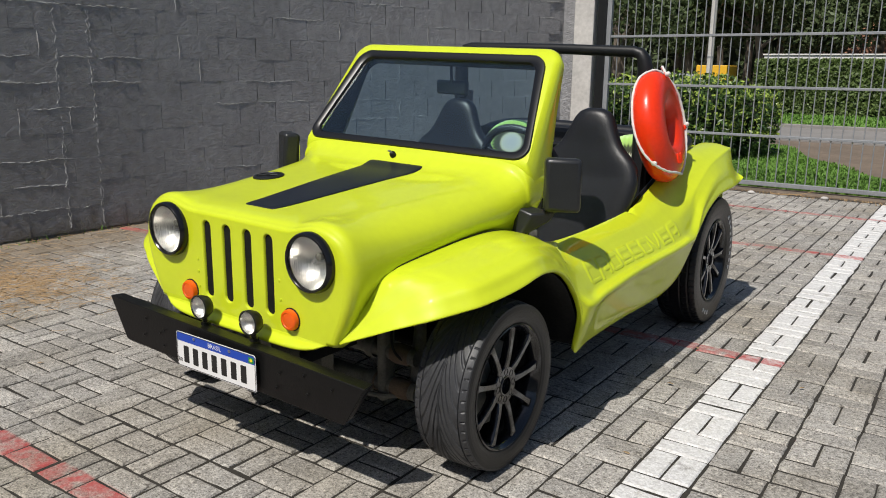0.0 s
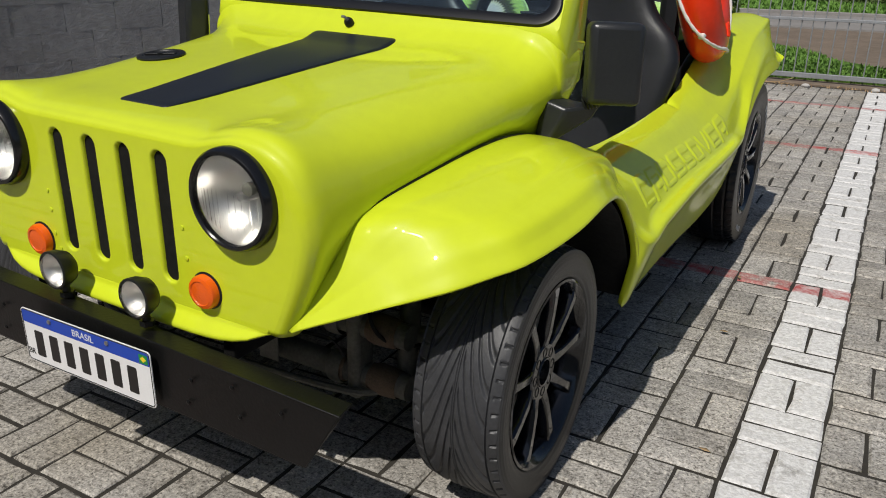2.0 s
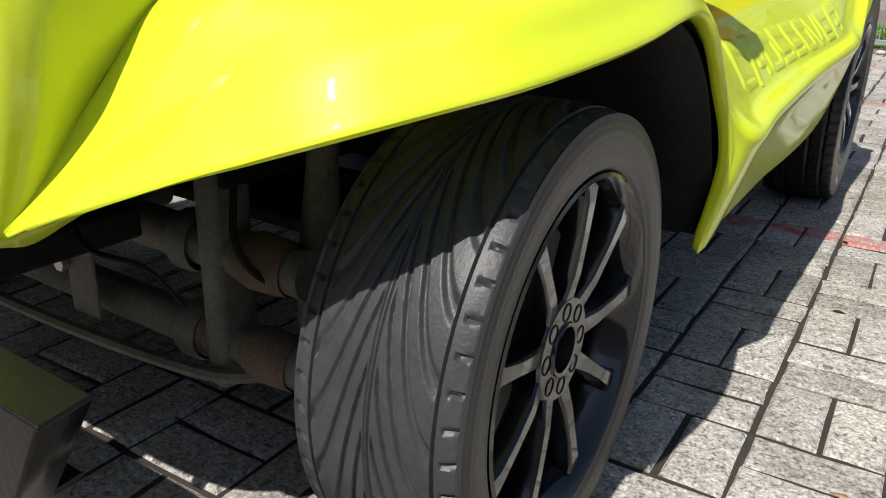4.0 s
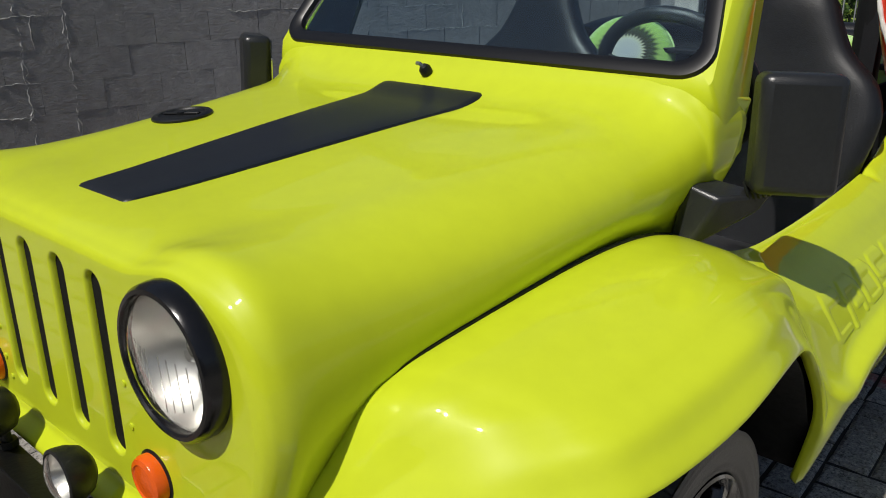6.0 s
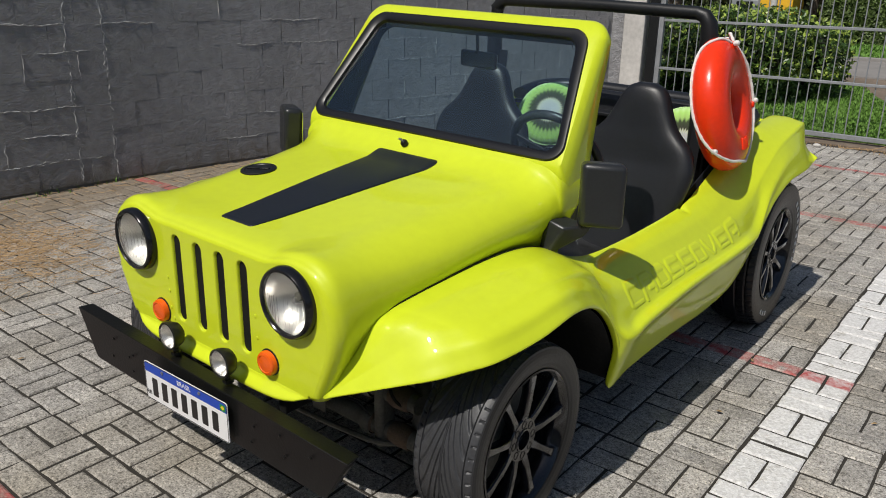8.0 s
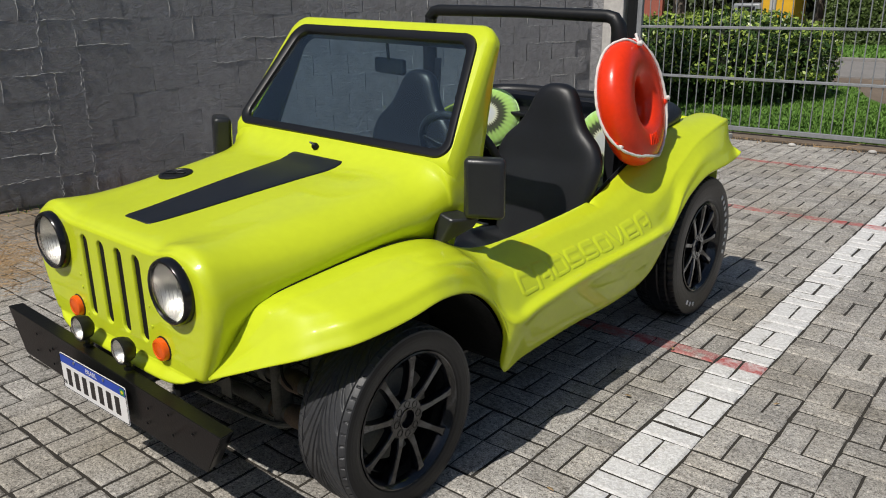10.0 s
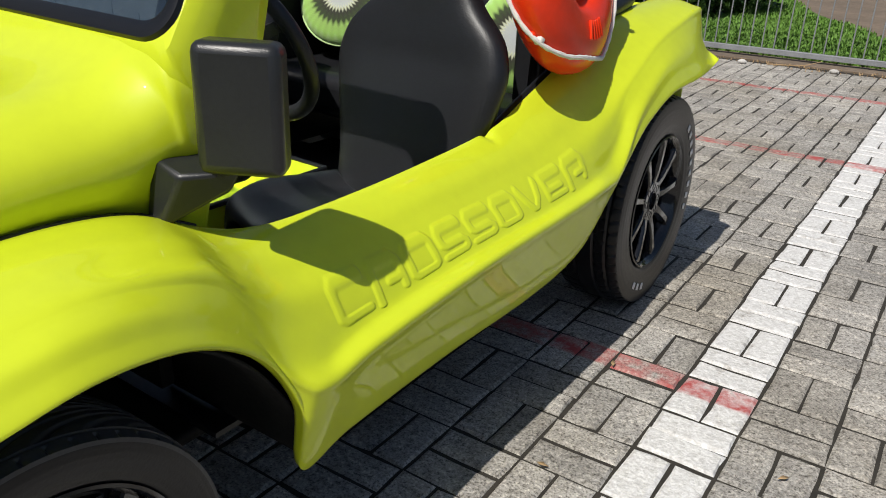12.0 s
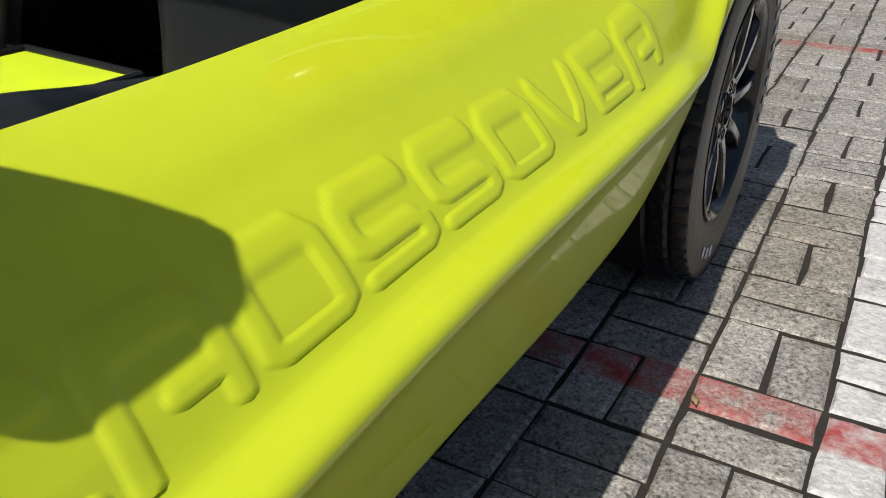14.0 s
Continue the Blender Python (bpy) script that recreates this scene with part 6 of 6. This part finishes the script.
def far_house():
    h = thing("house", "white rendered house with a red tiled roof behind the hedge", "house", at=far(-1.6, 40, -0.9), size=0.93)
    part("wall", box(9.0, 5.0, 3.4, (0.5, 2.5, 1.7)), HOUSE_WHITE, h, smooth=False)
    bm = bmesh.new()
    e = [bm.verts.new(p) for p in ((-4.6, -0.8, 3.3), (5.6, -0.8, 3.3), (5.6, 5.8, 3.3), (-4.6, 5.8, 3.3))]
    r = [bm.verts.new(p) for p in ((-2.0, 2.5, 5.2), (3.2, 2.5, 5.2))]
    for f in ((e[0], e[1], r[1], r[0]), (e[2], e[3], r[0], r[1]), (e[1], e[2], r[1]), (e[3], e[0], r[0])):
        bm.faces.new(f)
    roof = part("roof", bm, TILE_RED, h, "red clay tile roof", smooth=False, solid=0.1)
    for k in range(22):
        x = -4.3 + 0.45 * k
        top = min(1.0, (x + 4.6) / 2.6, (5.6 - x) / 2.4)
        part("tile_row", tube([(x, -0.85, 3.36), (x, -0.85 + 3.3 * top, 3.36 + 1.9 * top)], 0.07, n=6), TILE_RED, roof)
    for x in (-2.4, 0.4, 3.0):
        w = part("window", box(1.1, 0.06, 1.1, (x, -0.02, 1.9)), SEAL, h)
        part("window_frame", box(1.25, 0.04, 0.08, (x, -0.05, 2.5)), HOUSE_WHITE, w)
        part("sill", box(1.25, 0.12, 0.06, (x, -0.05, 1.32)), CONCRETE, w)
    g = thing("garden_shed", "small teal painted wooden shed behind the hedge", "shed", at=far(1.4, 36.5), size=0.93)
    part("wall", box(1.9, 1.6, 3.2, (0, 0, 1.6)), TEAL, g, smooth=False)
    part("roof", box(2.1, 1.9, 0.08, (0, 0, 3.24)), TEAL, g)
    q = thing("garden_wall", "low red brick-coloured wall across the street", "wall", at=far(-13.0, 30.0), size=0.93)
    part("wall", box(1.1, 0.2, 2.9, (0, 0, 1.45)), BRICK_RED, q, smooth=False)
    part("coping", box(1.2, 0.3, 0.08, (0, 0, 2.94)), CONCRETE, q, bevel=0.01)


far_house()


def loose_bits():
    s = thing("stone_slab", "broken piece of pale concrete by the gate", "stone", at=(-1.0, GATE_Y - 0.33, 0.0), rz=8)
    bm = box(0.28, 0.13, 0.05, (0, 0, 0.025))
    for v in bm.verts:
        v.co += Vector((random.uniform(-0.03, 0.03), random.uniform(-0.02, 0.02), random.uniform(-0.008, 0.008)))
    part("slab", bm, CONCRETE, s, bevel=0.008)
    for k, (x, y) in enumerate(((0.62, GATE_Y - 0.36), (-0.15, GATE_Y - 0.42), (1.25, GATE_Y - 0.3))):
        p = thing("pebble", "small pale stone on the paving", "stone", "loose stones", at=(x, y, 0.004))
        part("pebble_body", lump((0.04, 0.03, 0.02), (0, 0, 0.015), k), CONCRETE, p)
    w = thing("twig", "pale dry twig lying by the gate", "twig", at=(0.25, GATE_Y - 0.35, 0.006))
    part("stick", tube(spline([(-0.2, 0, 0.006), (-0.05, 0.02, 0.012), (0.12, 0.03, 0.03), (0.24, 0.08, 0.07)], 4), list(np.linspace(0.006, 0.003, 13)), n=6), STRAW, w)
    for k, (x, y) in enumerate(((1.03, 0.12), (-1.45, -1.42), (0.98, 0.66), (1.12, -0.62), (1.52, 0.42), (0.2, -2.2))):
        f = thing("dry_leaf", "small dry leaf on the pavers", "leaf", "dry leaves", at=(x, y, 0.006), rz=57 * k)
        bm = bmesh.new()
        vs = [bm.verts.new(p) for p in ((-0.018, 0, 0), (-0.004, 0.007, 0.003), (0.016, 0, 0.001), (-0.004, -0.007, 0.003))]
        bm.faces.new(vs)
        part("blade", bm, STRAW, f, solid=0.0008)


loose_bits()


# ---- pieces of wall and pavement ----
def block_template(sx, sy, sz, ch):
    """A block with chamfered front edges; its front looks along +z of its own axes."""
    x, y = sx / 2, sy / 2
    v = [(-x, -y, 0), (x, -y, 0), (x, y, 0), (-x, y, 0), (-x, -y, sz - ch), (x, -y, sz - ch), (x, y, sz - ch), (-x, y, sz - ch),
         (-x + ch, -y + ch, sz), (x - ch, -y + ch, sz), (x - ch, y - ch, sz), (-x + ch, y - ch, sz)]
    f = [(0, 1, 5, 4), (1, 2, 6, 5), (2, 3, 7, 6), (3, 0, 4, 7), (4, 5, 9, 8), (5, 6, 10, 9), (6, 7, 11, 10), (7, 4, 8, 11), (8, 9, 10, 11)]
    return np.array(v), f


def paver_template(rng, sx, sy, sz, ch):
    """A paver with chipped, uneven top edges: eight points round, three rings."""
    x, y = sx / 2, sy / 2
    ring = np.array([(-x, -y), (0, -y), (x, -y), (x, 0), (x, y), (0, y), (-x, y), (-x, 0)])
    ring[[1, 5], 0] += rng.uniform(-0.3, 0.3, 2) * x
    ring[[3, 7], 1] += rng.uniform(-0.3, 0.3, 2) * y
    inner = ring * (1 - (ch + rng.random((8, 1)) ** 2 * 0.007) / np.array([x, y]))
    v = np.concatenate([np.c_[ring, np.zeros(8)], np.c_[ring, np.full(8, sz - ch)], np.c_[inner, np.full(8, sz)]])
    v[8:16, :2] += rng.normal(0, 0.0019, (8, 2))
    v[16:, 2] += rng.normal(0, 0.0005, 8)
    f = [(8 * r + k, 8 * r + (k + 1) % 8, 8 * r + 8 + (k + 1) % 8, 8 * r + 8 + k) for r in (0, 1) for k in range(8)]
    return v, f + [tuple(range(16, 24))]


def piece_mesh(name, v, f, material):
    me = bpy.data.meshes.new(name)
    me.from_pydata(v.tolist(), [], f)
    me.materials.append(material)
    return me


def block_wall():
    """Painted blocks in running bond, with a rougher band of mortar at a pier."""
    rng = np.random.default_rng(51)
    L, H = 0.402, 0.202
    shapes = []
    for k in range(5):
        v, f = block_template(L - 0.0006, H - 0.0006, 0.014, 0.0009)
        v[8:, 2] += rng.uniform(-0.0001, 0.0001, 4)
        v[4:, :2] += rng.normal(0, 0.0006, (len(v) - 4, 2))
        shapes.append(piece_mesh("block", v, f, WALL_PAINT))
    turn = Matrix(((0, 0, 1, 0), (1, 0, 0, 0), (0, 1, 0, 0), (0, 0, 0, 1)))
    rest_v, rest_f, made = [], [], 0
    for row in range(16):
        for col in range(48):
            y = -6.3 + L * (col + 0.5 * (row % 2))
            z = 0.02 + H * (row + 0.5)
            if y > GATE_Y - 0.1:
                continue
            near = -2.6 < y < 5.0 and row < 14
            proud = float(rng.normal(0, 0.0005)) - 0.012
            m = wall_pose(y, z) @ Matrix.Translation((proud, 0, 0)) @ turn @ pose(0, 0, 0, rng.normal(0, 0.05), rng.normal(0, 0.05), 0)
            if near and made < 298:
                ob = new("block", shapes[int(rng.integers(5))])
                ob.parent = wall_north
                ob.matrix_world = m
                made += 1
            else:
                v, f = block_template(L - 0.0006, H - 0.0006, 0.014, 0.0009)
                base = len(rest_v) * 12
                rest_v.append(v @ np.array(m.to_3x3()).T + np.array(m.translation))
                rest_f += [tuple(base + i for i in q) for q in f]
    me = bpy.data.meshes.new("block_courses")
    me.from_pydata(np.concatenate(rest_v).tolist(), [], rest_f)
    ob = mesh_part("block_courses", me, WALL_PAINT, wall_north, smooth=False)
    ob["kind"] = "stuff"
    # mortar squeezed out along some joints, painted over
    bm = bmesh.new()
    for k in range(130):
        row = int(rng.integers(1, 15))
        z = 0.02 + H * row
        y0 = rng.uniform(-3.2, 6.4)
        n = int(rng.integers(8, 30))
        pts = [(0.001 + 0.002 * rng.random(), y0 + 0.024 * i, z + rng.normal(0, 0.0035) + 0.006 * math.sin(0.35 * i + k)) for i in range(n)]
        tube(pts, [0.0012] + [0.0010 + 0.0036 * rng.random() ** 2 for _ in range(n - 2)] + [0.001], bm, 5)
    for k in range(50):
        row = int(rng.integers(0, 15))
        y = -6.3 + L * (int(rng.integers(8, 34)) + 0.5 * (row % 2) + 0.5)
        z = 0.02 + H * row
        pts = [(0.001 + 0.002 * rng.random(), y + rng.normal(0, 0.004), z + H * i / 5) for i in range(6)]
        tube(pts, [0.001] + [0.002 + 0.003 * rng.random() for _ in range(4)] + [0.001], bm, 5)
    for y in (0.250, 0.530):
        for s in range(2):
            pts = [(0.0005, y + 0.012 * s + rng.normal(0, 0.008), 0.05 + 1.75 * i / 60) for i in range(61)]
            tube(pts, [0.0014 + 0.0046 * rng.random() ** 2 for _ in range(61)], bm, 5)
    for v in bm.verts:
        v.co.x += wall_x(v.co.y)
    ob = part("mortar_ridges", bm, RIDGE_PAINT, wall_north, "painted-over ridges of mortar")
    ob["kind"] = "stuff"


block_wall()


def paving():
    """Basket weave: cells of two pavers, turned from cell to cell."""
    rng = np.random.default_rng(61)
    long, short, gap = CELL, CELL / 2, 0.0092
    shapes = {}
    for turned in (0, 1):
        for k in range(8):
            v, f = paver_template(rng, long - gap, short - gap, 0.030, 0.0058)
            if turned:
                v = np.stack([-v[:, 1], v[:, 0], v[:, 2]], 1)
            shapes[turned, k] = piece_mesh("paver", v, f, PAVER)
    rest_v, rest_f, made = [], [], 0
    for i in range(-28, 42):
        for j in range(-37, 32):
            cx, cy = LINE_X + CELL * (i + 0.5), ROW_Y + CELL * (j + 0.5)
            if cx < wall_x(cy) - 0.04 or cy > GATE_Y - 0.17:
                continue
            turned = (i + j) % 2 == 0
            for s in (-0.25, 0.25):
                px, py = (cx + s * CELL, cy) if turned else (cx, cy + s * CELL)
                px, py = px + rng.normal(0, 0.0012), py + rng.normal(0, 0.0012)
                m = Matrix.Translation((px, py, -0.0315 + rng.normal(0, 0.0013))) @ pose(0, 0, 0, rng.normal(0, 0.35), rng.normal(0, 0.35), rng.normal(0, 0.5))
                if 0.45 < px < 2.05 and -1.45 < py < 1.55 and made < 298:
                    ob = new("paver", shapes[int(turned), int(rng.integers(8))])
                    ob.parent = bedding
                    ob.matrix_world = m
                    made += 1
                else:
                    v, f = paver_template(rng, long - gap, short - gap, 0.030, 0.0058)
                    if turned:
                        v = np.stack([-v[:, 1], v[:, 0], v[:, 2]], 1)
                    base = len(rest_v) * 24
                    rest_v.append(v @ np.array(m.to_3x3()).T + np.array(m.translation))
                    rest_f += [tuple(base + q for q in g) for g in f]
    me = bpy.data.meshes.new("paver_field")
    me.from_pydata(np.concatenate(rest_v).tolist(), [], rest_f)
    ob = mesh_part("paver_field", me, PAVER_FIELD, bedding, smooth=False)
    ob["kind"] = "stuff"


paving()
